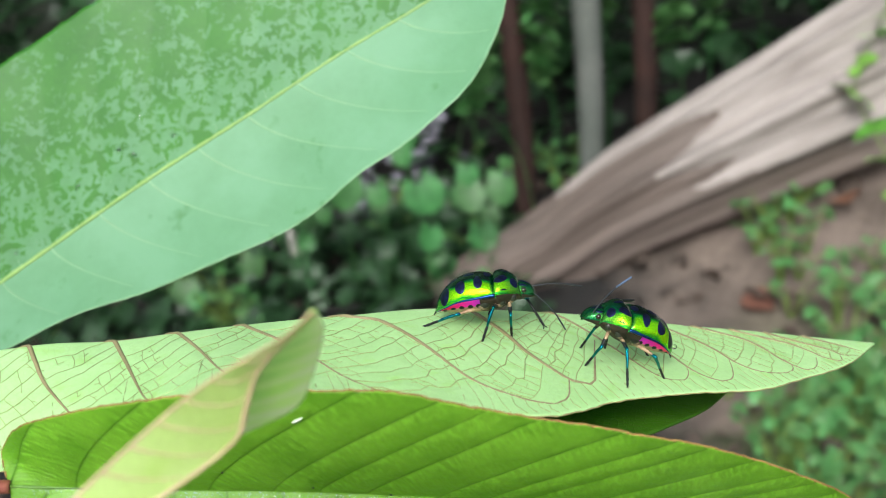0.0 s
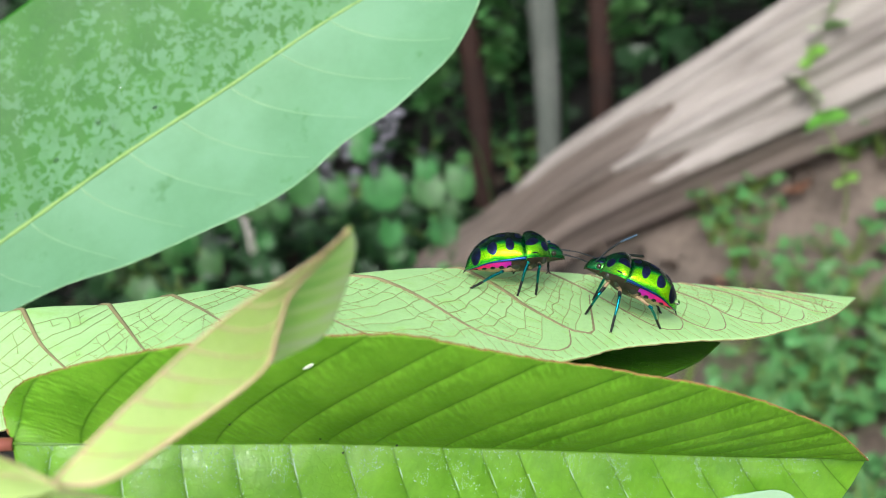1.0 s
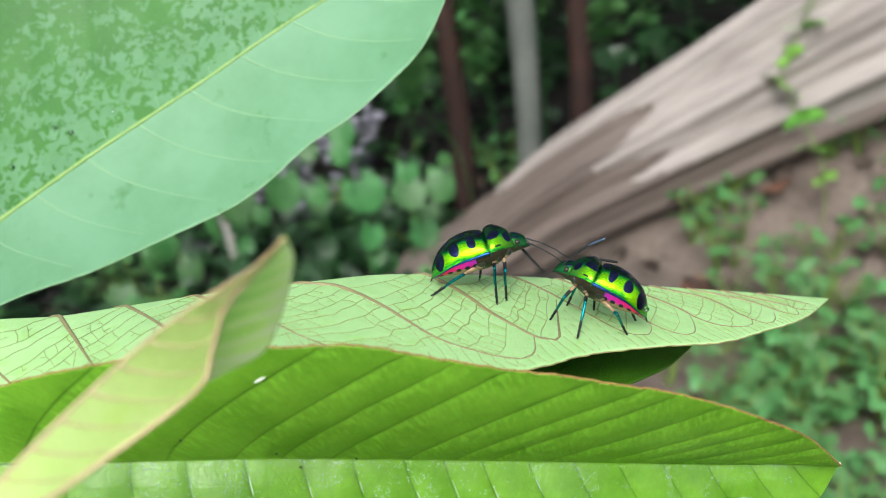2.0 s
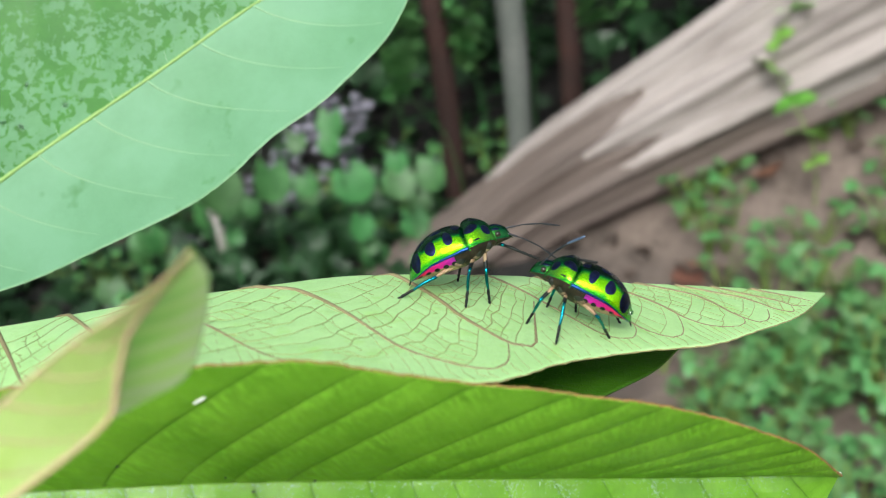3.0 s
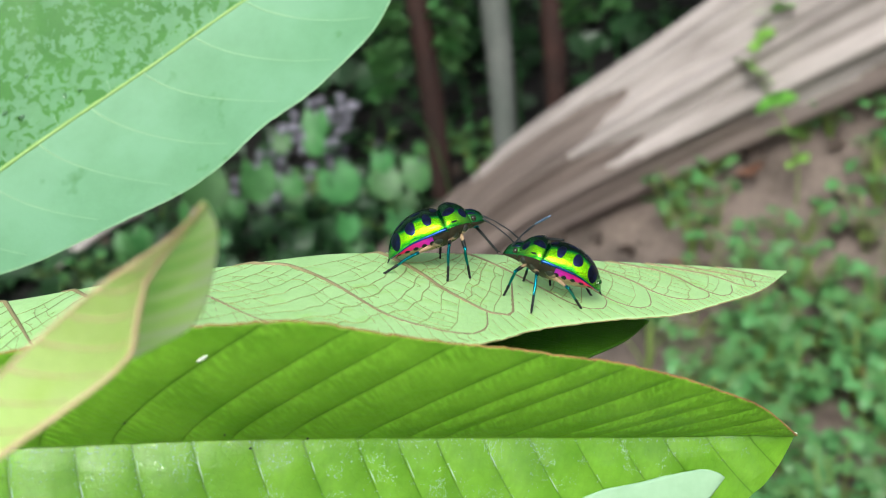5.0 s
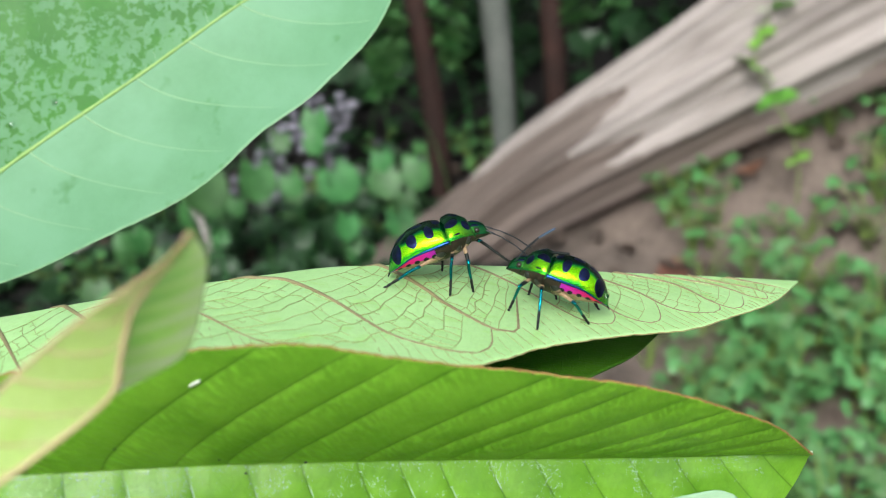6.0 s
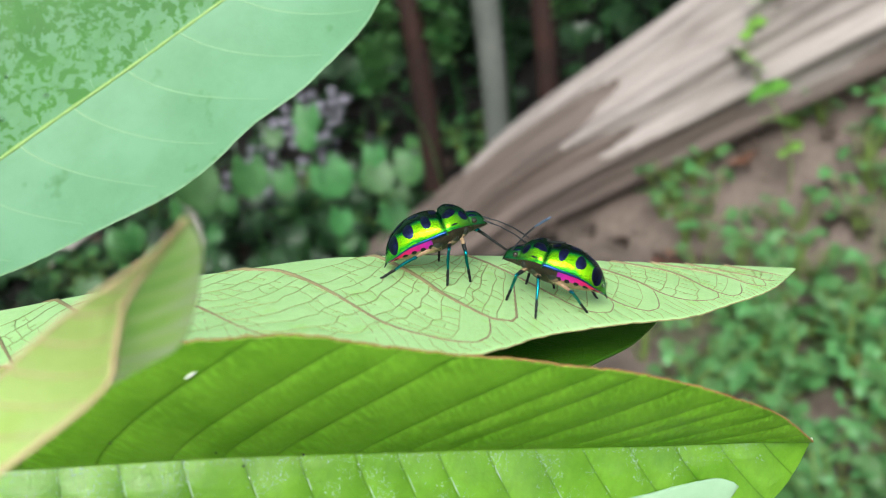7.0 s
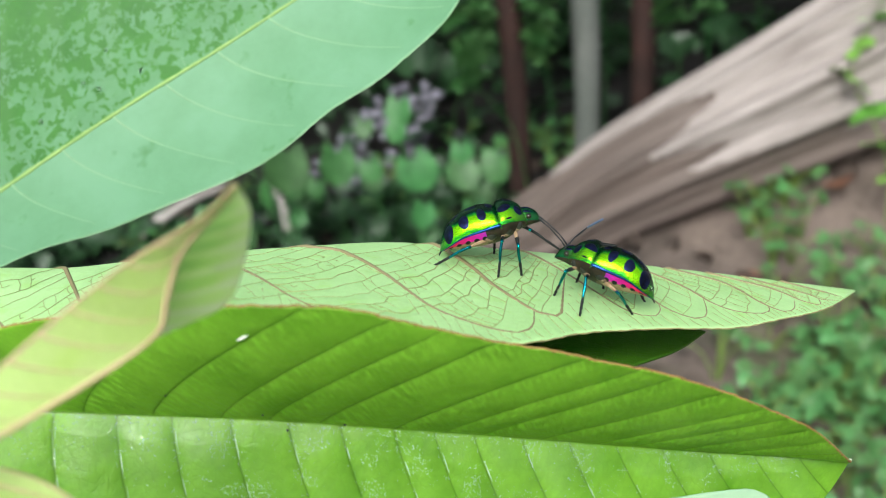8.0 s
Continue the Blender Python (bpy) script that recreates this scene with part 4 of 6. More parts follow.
def build_deep_leaf():
    """The dark green leaf before it, hanging steep, its lower half wet."""
    mid = [(-49.6, 80.1, 837.0), (-46, 80.2, 836.0), (-34.1, 80.4, 833.2), (-16.4, 81.2, 828.5), (9.5, 82.3, 820.6), (30.1, 82.4, 814.8), (47.2, 82.2, 810.6)]
    high = [(-49.6, 80.1, 837.0), (-50.4, 82.0, 838.2), (-50.4, 83.4, 839.8), (-46, 81.2, 843.8), (-36, 78.3, 846.6), (-24.2, 76.2, 847.4), (-14, 74.8, 846.9), (-5.5, 74.2, 845.3), (5.8, 74.6, 840.0), (14.8, 74.5, 836.6), (23.2, 74.8, 832.8), (33.7, 76.0, 826.0), (40, 77.2, 820.6), (45.4, 79.6, 813.4), (47.2, 82.2, 810.6)]
    low = [(-49.6, 80.1, 837.0), (-48.8, 76.6, 831.0), (-40.5, 73.9, 824.7), (-26.8, 73.3, 818.9), (-4.5, 73.6, 808.8), (14.6, 74.6, 803.0), (30.2, 76.4, 802.1), (40.5, 79.4, 805.3), (44.2, 81.0, 807.1), (47.2, 82.2, 810.6)]
    # the side veins stand unevenly, above and below the midrib
    beats = ([-1, 0, 1, 2, 3, 4, 4.72, 5.5, 6.7, 7.5, 8.1, 9.1, 10.05, 10.65, 11.4, 12.2, 13.0, 13.8, 14.6], [-1, 0, 1, 2, 2.9, 3.7, 4.58, 5.45, 6.25, 7.1, 7.75, 8.4, 9.2, 10.0, 10.8, 11.6, 12.4, 13.2, 14.0, 14.8])
    b = Blade(mid, high, low, (0.055, -0.02), veins=14.5, skew=0.20, power=1.12, pucker=0.17, nu=460, nv=150, wave=0.15, low_skew=0.10, fray=0.0025, low_pucker=0.46, beats=beats)
    leaf = add_leaf(b, "leaf", MAT_DEEP, "deep green wet leaf with puckered blade and reddish rim")
    add_rib("midrib", b.rib(np.linspace(0.0, 0.99, 80), np.zeros(80), np.linspace(0.32, 0.14, 80) * MM, 0.0, 0.6), MAT_GREEN_VEIN, leaf)
    edge = np.linspace(0.01, 0.995, 420)
    add_rib("margin", b.rib(edge, np.full(420, 1.0), (0.16 + 0.018 * np.sin(edge * 590) + 0.02 * np.sin(edge * 1013)) * MM), MAT_RED_RIM, leaf, "thin reddish-brown rim")
    tipv, tipf = ball_data(np.array(mid[-1]) * MM, (0.24 * MM, 0.18 * MM, 0.18 * MM), 6, 8)
    add_rib("leaf_tip", (tipv, tipf), MAT_HUSK, leaf, "pale pointed tip")
    return b


def build_broad_leaf():
    """The large leaf behind, the sky's sheen on its water film painted pale."""
    mid = [(-104, 146, 815.5), (-79.6, 152.4, 826.0), (-52.6, 158.6, 837.8), (-30.5, 162.8, 846.6), (-13.0, 166.0, 853.9), (4.4, 168.6, 860.4), (22.0, 171.0, 868.0)]
    low = [(-104, 146, 815.5), (-92, 142, 814.5), (-78.5, 140.9, 818.6), (-63.6, 142.1, 822.8), (-46.9, 142.2, 826.1), (-29.5, 143.3, 830.7), (-20.2, 144.6, 833.9), (-11.7, 147.3, 838.6), (-1.2, 149.6, 843.2), (8.6, 153.2, 848.9), (15.0, 158.7, 856.3), (17.6, 163.0, 860.5), (22.0, 171.0, 868.0)]
    high = [(-104, 146, 815.5), (-101, 160, 834), (-90, 172, 850), (-76.8, 177.5, 858.7), (-69.8, 178.9, 861.6), (-57.1, 181.1, 866.5), (-36, 183, 873), (-12, 182, 876), (8, 178, 874), (22.0, 171.0, 868.0)]
    b = Blade(mid, high, low, (-0.03, -0.05), veins=13, skew=0.13, power=1.45, pucker=0.10, low_skew=0.17, nu=260, nv=100, wave=0.4, fray=0.0012)
    leaf = add_leaf(b, "leaf", MAT_BROAD, "large green leaf with droplets, pale sky sheen painted on")
    add_rib("midrib", b.rib(np.linspace(0.0, 0.99, 80), np.zeros(80), np.linspace(0.48, 0.2, 80) * (1 + 0.18 * np.sin(np.arange(80) * 1.9)) * MM, 0.12 * MM), MAT_YELLOW_VEIN, leaf, "yellow-green midrib")
    for i in range(1, 12):
        for sign in (-1, 1):
            v = sign * np.linspace(0.01, 0.90, 26)
            add_rib("vein", b.rib(b.vein_u(i, v), v, np.linspace(0.17 if sign < 0 else 0.075, 0.05 if sign < 0 else 0.03, 26) * MM, (0.11 if sign < 0 else 0.07) * MM), MAT_PALE_VEIN, leaf)
    add_rib("margin", b.rib(np.linspace(0.01, 0.995, 160), np.full(160, -1.0), 0.13 * MM), MAT_PALE_VEIN, leaf)
    return b


def build_young_leaf():
    """A folded pale young leaf close by: two halves on one midrib."""
    mid = [(-31.5, 48.0, 856.2), (-27.1, 50.8, 858.6), (-21.7, 53.2, 861.5), (-16.8, 53.9, 864.2), (-11.6, 53.4, 866.8), (-8.8, 52.6, 869.1)]
    near = [(-31.5, 48.0, 856.2), (-27.9, 48.1, 855.7), (-24.0, 50.9, 855.9), (-17.4, 54.5, 857.8), (-15.6, 54.8, 860.7), (-13.9, 54.7, 863.8), (-9.8, 53.3, 867.9), (-8.8, 52.6, 869.1)]
    far = [(-31.5, 48.0, 856.2), (-28.9, 50.6, 853.9), (-24.6, 53.1, 854.7), (-18.0, 57.5, 856.0), (-13.2, 58.5, 857.2), (-11.1, 58.2, 860.1), (-9.1, 55.9, 865.4), (-8.8, 52.6, 869.1)]
    b = Blade(mid, far, near, (0.0, 0.0), veins=12, skew=0.2, nu=120, nv=50)
    leaf = add_leaf(b, "young_leaf", MAT_YOUNG, "pale yellow-green young leaf still folded along its midrib", (-1, 0), 0.15)
    inner = part("inner_half", b.mesh("inner_half", (0, 1)), MAT_YOUNG_IN, leaf, "soft green inner face of the fold")
    thicken(inner, 0.15)
    add_rib("midrib", b.rib(np.linspace(0, 0.99, 60), np.zeros(60), np.linspace(0.24, 0.10, 60) * MM), MAT_PINK_VEIN, leaf)
    for i in range(8):
        u, v = side_vein(0.10 + 0.09 * i, 0.12, 0.9, -1, 18)
        add_rib("vein", b.rib(u, v, np.linspace(0.10, 0.04, 18) * MM, 0.09 * MM, 0.7, 5), MAT_PINK_VEIN, leaf)
    add_rib("margin", b.rib(np.linspace(0.02, 0.99, 80), np.full(80, -1.0), 0.22 * MM), MAT_PINK_VEIN, leaf, "pinkish rim")
    return b


def build_buds():
    """Two small young leaves beside the folded one."""
    for mid, high, low in (
        ([(-44.5, 50.5, 858.5), (-40.0, 50.1, 858.1), (-35.2, 48.5, 857.7), (-32.1, 47.5, 857.2), (-30.2, 46.6, 856.9)], [(-44.5, 50.5, 858.5), (-40.3, 51.5, 858.7), (-35.9, 50.7, 857.6), (-32.2, 48.1, 857.3), (-30.2, 46.6, 856.9)], [(-44.5, 50.5, 858.5), (-39.2, 47.6, 857.9), (-34.5, 46.0, 857.5), (-31.6, 45.8, 857.3), (-30.2, 46.6, 856.9)]),
        ([(-43.2, 55.6, 849.8), (-36.5, 54.3, 849.6), (-30.2, 52.6, 848.6), (-26.3, 51.1, 848.0), (-23.0, 49.5, 847.2)],
         [(-43.2, 55.6, 849.8), (-36.9, 55.7, 850.0), (-30.5, 54.0, 849.0), (-26.6, 52.3, 848.2), (-23.0, 49.5, 847.2)],
         [(-43.2, 55.6, 849.8), (-35.6, 51.8, 849.3), (-29.4, 50.1, 848.3), (-25.6, 48.8, 848.1), (-23.0, 49.5, 847.2)]),
    ):
        b = Blade(mid, high, low, (0.05, 0.05), nu=50, nv=24)
        leaf = add_leaf(b, "young_leaf", MAT_YOUNG, "small pale yellow-green young leaf", None, 0.15)
        add_rib("midrib", b.rib(np.linspace(0, 0.99, 40), np.zeros(40), np.linspace(0.30, 0.12, 40) * MM), MAT_PINK_VEIN, leaf)
        add_rib("margin", b.rib(np.linspace(0.02, 0.99, 50), np.full(50, 1.0), 0.15 * MM), MAT_PINK_VEIN, leaf, "pinkish rim")


def build_shade_leaf():
    mid = [(-55, 96, 812), (-35, 96, 816), (-12, 98, 821), (10, 100, 823.3), (37.0, 104.5, 815.4)]
    near = [(-55, 96, 812), (-40, 90, 813), (-20, 86, 819), (6.0, 85.0, 826.0), (14, 86.0, 824.8), (19.2, 87.6, 823.6), (25.4, 92.1, 821.2), (31.1, 97.1, 818.6), (37.0, 104.5, 815.4)]
    far = [(-55, 96, 812), (-38, 108, 811), (-12, 113, 820), (12, 114, 821.5), (37.0, 104.5, 815.4)]
    b = Blade(mid, far, near, (0.0, 0.0), nu=100, nv=40)
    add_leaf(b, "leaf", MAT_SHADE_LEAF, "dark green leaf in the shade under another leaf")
    return b


def build_stems():
    main = smooth_curve([(-0.105, 0.085, -0.02), (-0.10, 0.09, 0.35), (-0.112, 0.095, 0.62), (-0.108, 0.09, 0.80), (-0.112, 0.088, 0.93)], 60)
    place = Matrix.Translation(-shrub.location)
    part("stem", mesh_of("stem", *tube_data(main, np.linspace(0.006, 0.003, 60), 10)), MAT_STEM, shrub, m=place)
    for path, r, mat in (([(-0.108, 0.09, 0.835), (-0.085, 0.081, 0.842), (-0.0496, 0.0801, 0.8370)], 1.0, MAT_PETIOLE), ([(-0.109, 0.092, 0.85), (-0.098, 0.084, 0.860), (-0.080, 0.086, 0.852)], 1.0, MAT_PETIOLE), ([(-0.108, 0.092, 0.80), (-0.112, 0.12, 0.812), (-0.104, 0.146, 0.8155)], 1.2, MAT_STEM), ([(-0.108, 0.09, 0.80), (-0.085, 0.093, 0.806), (-0.055, 0.096, 0.812)], 0.9, MAT_STEM), ([(-0.111, 0.088, 0.90), (-0.080, 0.060, 0.868), (-0.045, 0.045, 0.853), (-0.0315, 0.048, 0.8562)], 0.8, MAT_STEM), ([(-0.080, 0.060, 0.868), (-0.060, 0.052, 0.861), (-0.0445, 0.0505, 0.8585)], 0.6, MAT_STEM), ([(-0.111, 0.09, 0.87), (-0.080, 0.062, 0.850), (-0.0432, 0.0556, 0.8498)], 0.6, MAT_STEM)):
        v, f = tube_data(smooth_curve(path, 30), np.linspace(r * 1.2, r * 0.75, 30) * MM, 10)
        part("petiole", mesh_of("petiole", v, f), mat, shrub, m=place)


perch = build_perch_leaf()
deep = build_deep_leaf()
broad = build_broad_leaf()
young = build_young_leaf()
build_buds()
build_shade_leaf()
build_stems()


def build_drops_and_specks():
    rng = random.Random(21)
    for k in range(13):
        u, v = rng.uniform(0.12, 0.75), rng.uniform(0.08, 0.8)
        p, n = broad.at(u, v), broad.normal(u, v)
        n = n if n @ (np.array((0, 0, 0.9)) - p) > 0 else -n
        r = rng.uniform(0.25, 0.6) * MM
        vv, ff = ball_data((0, 0, 0), (r, r, r * 0.55), 8, 12)
        q = Vector(n).to_track_quat("Z", "Y").to_matrix().to_4x4()
        ob = part("water_drop", mesh_of("water_drop", vv, ff), MAT_WATER, m=Matrix.Translation(Vector(p + n * r * 0.25)) @ q)
        tagged(ob, "clear water drop on a pale green leaf", "water drop", "water drops")
    # water at the low edge of the steep leaf, sky glare in its colour
    us, vs = np.linspace(0, 1, 50), np.linspace(0, 1, 14)
    verts, faces = [], []
    puckers, deep.low_pucker = deep.low_pucker, 0.0
    for s in us:
        u = 0.690 + 0.198 * s
        top = np.interp(u, [0.69, 0.716, 0.742, 0.788, 0.814, 0.84, 0.862, 0.873, 0.880, 0.885, 0.888], [-0.50, -0.43, -0.385, -0.365, -0.345, -0.343, -0.355, -0.39, -0.44, -0.48, -0.54])
        foot = np.interp(u, [0.69, 0.73, 0.80, 0.864, 0.880, 0.888], [-0.51, -0.64, -0.76, -0.68, -0.60, -0.545])
        for t in vs:
            v = top + (foot - top) * t
            p, n = deep.at(u, v), deep.normal(u, v)
            n = n if n @ (np.array((0, 0, 0.9)) - p) > 0 else -n
            verts.append(p + n * (0.58 + 0.12 * math.sin(math.pi * t)) * MM)
    deep.low_pucker = puckers
    for i in range(49):
        for j in range(13):
            a = i * 14 + j
            faces.append((a, a + 14, a + 15, a + 1))
    # painted glints: pale specks on the leaf's lower half, along midrib and veins
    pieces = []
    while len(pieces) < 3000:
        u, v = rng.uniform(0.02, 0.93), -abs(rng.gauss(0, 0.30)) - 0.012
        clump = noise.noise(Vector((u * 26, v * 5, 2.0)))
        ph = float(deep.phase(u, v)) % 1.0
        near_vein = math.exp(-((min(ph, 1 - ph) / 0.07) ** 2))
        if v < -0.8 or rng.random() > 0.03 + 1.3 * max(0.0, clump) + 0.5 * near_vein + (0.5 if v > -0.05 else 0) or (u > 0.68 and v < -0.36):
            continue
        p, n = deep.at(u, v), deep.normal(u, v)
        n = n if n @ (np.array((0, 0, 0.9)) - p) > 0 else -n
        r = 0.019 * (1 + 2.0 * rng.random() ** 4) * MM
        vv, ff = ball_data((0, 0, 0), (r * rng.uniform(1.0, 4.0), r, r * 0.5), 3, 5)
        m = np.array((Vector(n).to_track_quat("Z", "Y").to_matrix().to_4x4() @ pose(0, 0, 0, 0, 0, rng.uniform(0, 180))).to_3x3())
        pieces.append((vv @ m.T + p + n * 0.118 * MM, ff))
    # pale streaks along the side veins and clustered specks, also painted wet glints
    span = np.linspace(0.02, 0.95, 400)
    for k in range(2, 15):
        start = rng.uniform(-0.30, -0.10)
        while start > -0.75:
            run = rng.uniform(0.05, 0.22)
            v = np.linspace(start, start - run, 12)
            u = np.array([np.interp(k, deep.phase(span, np.full(400, q)), span) for q in v]) + rng.uniform(0.001, 0.003)
            p, n = deep.at(u, v), deep.normal(u, v)
            pieces.append(tube_data(p + n * 0.12 * MM, np.sin(np.linspace(0.1, 3.0, 12)) * rng.uniform(0.03, 0.075) * MM, 6, 0.6, up=n.mean(0)))
            start -= run + rng.uniform(0.03, 0.25)
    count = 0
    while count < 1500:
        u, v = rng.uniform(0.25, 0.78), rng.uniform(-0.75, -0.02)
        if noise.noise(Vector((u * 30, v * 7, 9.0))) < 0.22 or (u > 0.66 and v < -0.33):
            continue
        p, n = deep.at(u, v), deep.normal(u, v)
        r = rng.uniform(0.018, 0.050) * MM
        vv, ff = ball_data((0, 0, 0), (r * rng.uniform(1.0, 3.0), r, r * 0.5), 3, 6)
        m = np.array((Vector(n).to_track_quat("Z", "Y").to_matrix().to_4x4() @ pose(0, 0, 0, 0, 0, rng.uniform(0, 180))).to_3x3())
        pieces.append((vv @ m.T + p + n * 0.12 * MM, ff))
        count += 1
    tagged(part("glint_specks", mesh_of("glint_specks", *joined(pieces)), MAT_GLINT), "tiny pale specks standing in for wet glints on a green leaf", "rain specks", kind="stuff")
    ob = part("water_glare", mesh_of("water_glare", verts, faces), MAT_FILM_GLARE)
    ob.modifiers.new("thickness", "SOLIDIFY").thickness = 0.12 * MM
    tagged(ob, "shallow rain water on a green leaf, sky glare painted pale", "water film")
    for u, v, r in ((0.3247, 0.08, 0.13), (0.4077, 0.013, 0.17), (0.3476, -0.067, 0.15), (0.2418, 0.267, 0.12)):
        p = deep.at(u, v) + deep.normal(u, v) * 0.14 * MM
        v, f = ball_data(p, (r * MM, r * MM * 0.8, r * MM * 0.9), 5, 7)
        tagged(part("dirt_speck", mesh_of("dirt_speck", v, f), MAT_SPECK), "tiny black speck of dirt on a leaf", "speck", "dirt specks")
    v, f = ball_data((0, 0, 0), (0.66 * MM, 0.15 * MM, 0.13 * MM), 8, 10)
    v[:, 2] += 0.00012 * np.sin(v[:, 0] * 3000)
    at = deep.at(0.3462, 0.8) + deep.normal(0.3462, 0.8) * 0.22 * MM
    tagged(part("seed_husk", mesh_of("seed_husk", v, f), MAT_HUSK, m=pose(*at, 60, -18, 5)), "small white husk stuck to a green leaf", "husk")



build_drops_and_specks()

# ---- the two jewel bugs ----
def shell_material():
    """Cuticle with iridescence painted by position: yellow-green flanks, deep green back, fine punctures."""
    m, n, l, b = nodes_of("green_cuticle")
    tc = n.new("ShaderNodeTexCoord")
    sep = n.new("ShaderNodeSeparateXYZ")
    l.new(tc.outputs["UV"], sep.inputs[0])
    fine = noise_node(n, l, tc.outputs["Object"], 2200.0, 3.0)
    big = noise_node(n, l, tc.outputs["Object"], 350.0, 3.0)
    f = math_node(n, l, "ADD", sep.outputs[1], math_node(n, l, "MULTIPLY", math_node(n, l, "SUBTRACT", big, 0.5), 0.30))
    f = math_node(n, l, "PINGPONG", f, 0.5)
    # dark back: its deep green plus a painted reflection of dark surroundings
    col = ramp_node(n, l, f, [(0.0, (0.02, 0.40, 0.06)), (0.03, (0.14, 0.72, 0.015)), (0.07, (0.36, 0.86, 0.002)), (0.250, (0.28, 0.84, 0.002)), (0.297, (0.035, 0.52, 0.02)), (0.332, (0.004, 0.18, 0.045)), (0.372, (0.0008, 0.022, 0.018))])
    # emerald tail, dark seam, greener neck shield, nearly black-green head
    cool = ramp_node(n, l, sep.outputs[0], [(0.0, grey(0.92)), (0.08, grey(0.6)), (0.19, grey(0.0)), (0.575, grey(0.0)), (0.603, grey(0.9)), (0.635, grey(0.15)), (0.72, grey(0.1)), (0.79, grey(0.6)), (0.9, grey(0.85))])
    col = mix_node(n, l, cool, col, (0.003, 0.16, 0.055))
    front = math_node(n, l, "MULTIPLY", math_node(n, l, "SUBTRACT", sep.outputs[0], 0.80), 8.0, clamp=True)
    col = mix_node(n, l, math_node(n, l, "MULTIPLY", front, 0.6), col, (0.001, 0.06, 0.028))
    l.new(col, b.inputs["Base Color"])
    b.inputs["Metallic"].default_value, b.inputs["Roughness"].default_value = 0.85, 0.25
    b.inputs["Coat Weight"].default_value, b.inputs["Coat Roughness"].default_value = 0.10, 0.08
    pits = n.new("ShaderNodeTexVoronoi")
    pits.inputs["Scale"].default_value = 4200.0
    l.new(tc.outputs["Object"], pits.inputs["Vector"])
    h = math_node(n, l, "ADD", math_node(n, l, "MULTIPLY", pits.outputs["Distance"], 0.8), math_node(n, l, "MULTIPLY", fine, 0.4))
    l.new(bump_node(n, l, h, 0.000035), b.inputs["Normal"])
    return m


def flank_material():
    m, n, l, b = nodes_of("pink_flank")
    tc = n.new("ShaderNodeTexCoord")
    sep = n.new("ShaderNodeSeparateXYZ")
    l.new(tc.outputs["UV"], sep.inputs[0])
    col = ramp_node(n, l, sep.outputs[0], [(0.02, (0.85, 0.012, 0.03)), (0.14, (0.92, 0.010, 0.09)), (0.27, (0.92, 0.010, 0.34)), (0.40, (0.72, 0.014, 0.60)), (0.48, (0.30, 0.02, 0.55))])
    grain = noise_node(n, l, tc.outputs["Object"], 2500.0, 3.0)
    l.new(mix_node(n, l, math_node(n, l, "MULTIPLY", grain, 0.22), col, (0.90, 0.08, 0.30)), b.inputs["Base Color"])
    b.inputs["Metallic"].default_value, b.inputs["Roughness"].default_value = 0.65, 0.32
    l.new(bump_node(n, l, grain, 0.00003), b.inputs["Normal"])
    return m


MAT_SHELL = shell_material()
MAT_FLANK = flank_material()
MAT_SPOT = plain("dark_blue_spot", (0.001, 0.0015, 0.006), (0.016, 0.024, 0.10), 0.40, 0.8, scale=900, fine=4000, bump=0.00003)
MAT_BLACK = plain("black_cuticle", (0.004, 0.005, 0.005), (0.012, 0.015, 0.015), 0.5, 0.0, scale=900, fine=4000, spec=0.25)
MAT_BLUE = plain("blue_wing_edge", (0.006, 0.018, 0.09), (0.025, 0.10, 0.34), 0.28, 0.9, scale=500, fine=3000)
MAT_TEAL = plain("teal_tibia", (0.004, 0.045, 0.09), (0.014, 0.30, 0.34), 0.22, 0.95, scale=500, fine=3000)
MAT_TAN = plain("tan_cuticle", (0.20, 0.12, 0.06), (0.44, 0.31, 0.19), 0.5, scale=700, fine=3000, bump=0.00003)
MAT_THORAX = plain("mottled_thorax", (0.005, 0.008, 0.006), (0.045, 0.030, 0.019), 0.5, 0.0, scale=620, fine=2200, bump=0.00004, spec=0.2)
MAT_PLEURA = plain("pleural_plate", (0.010, 0.012, 0.010), (0.045, 0.048, 0.038), 0.3, 0.4, scale=700, fine=3500, bump=0.00004)
MAT_PLATE_RIM = plain("plate_rim", (0.09, 0.06, 0.035), (0.24, 0.17, 0.11), 0.5, scale=800, fine=3000, bump=0.00003)
MAT_ORANGE = plain("rust_red_patch", (0.30, 0.05, 0.02), (0.45, 0.10, 0.04), 0.4, scale=700, fine=3500)
MAT_EYE = plain("brown_eye", (0.008, 0.005, 0.005), (0.03, 0.016, 0.015), 0.15, scale=700, fine=3000, coat=0.3)
MAT_ANT = plain("antenna_slate", (0.008, 0.009, 0.012), (0.025, 0.028, 0.04), 0.4, 0.2, scale=700, fine=3000)
MAT_ANT_BLUE = plain("antenna_blue", (0.05, 0.08, 0.15), (0.14, 0.19, 0.32), 0.4, 0.5, scale=700, fine=3000)


def along(pairs):
    """A smooth profile through (x, value) pairs, in millimetres."""
    c = smooth_curve(pairs, 200)
    return lambda x: np.interp(x, c[:, 0], c[:, 1])


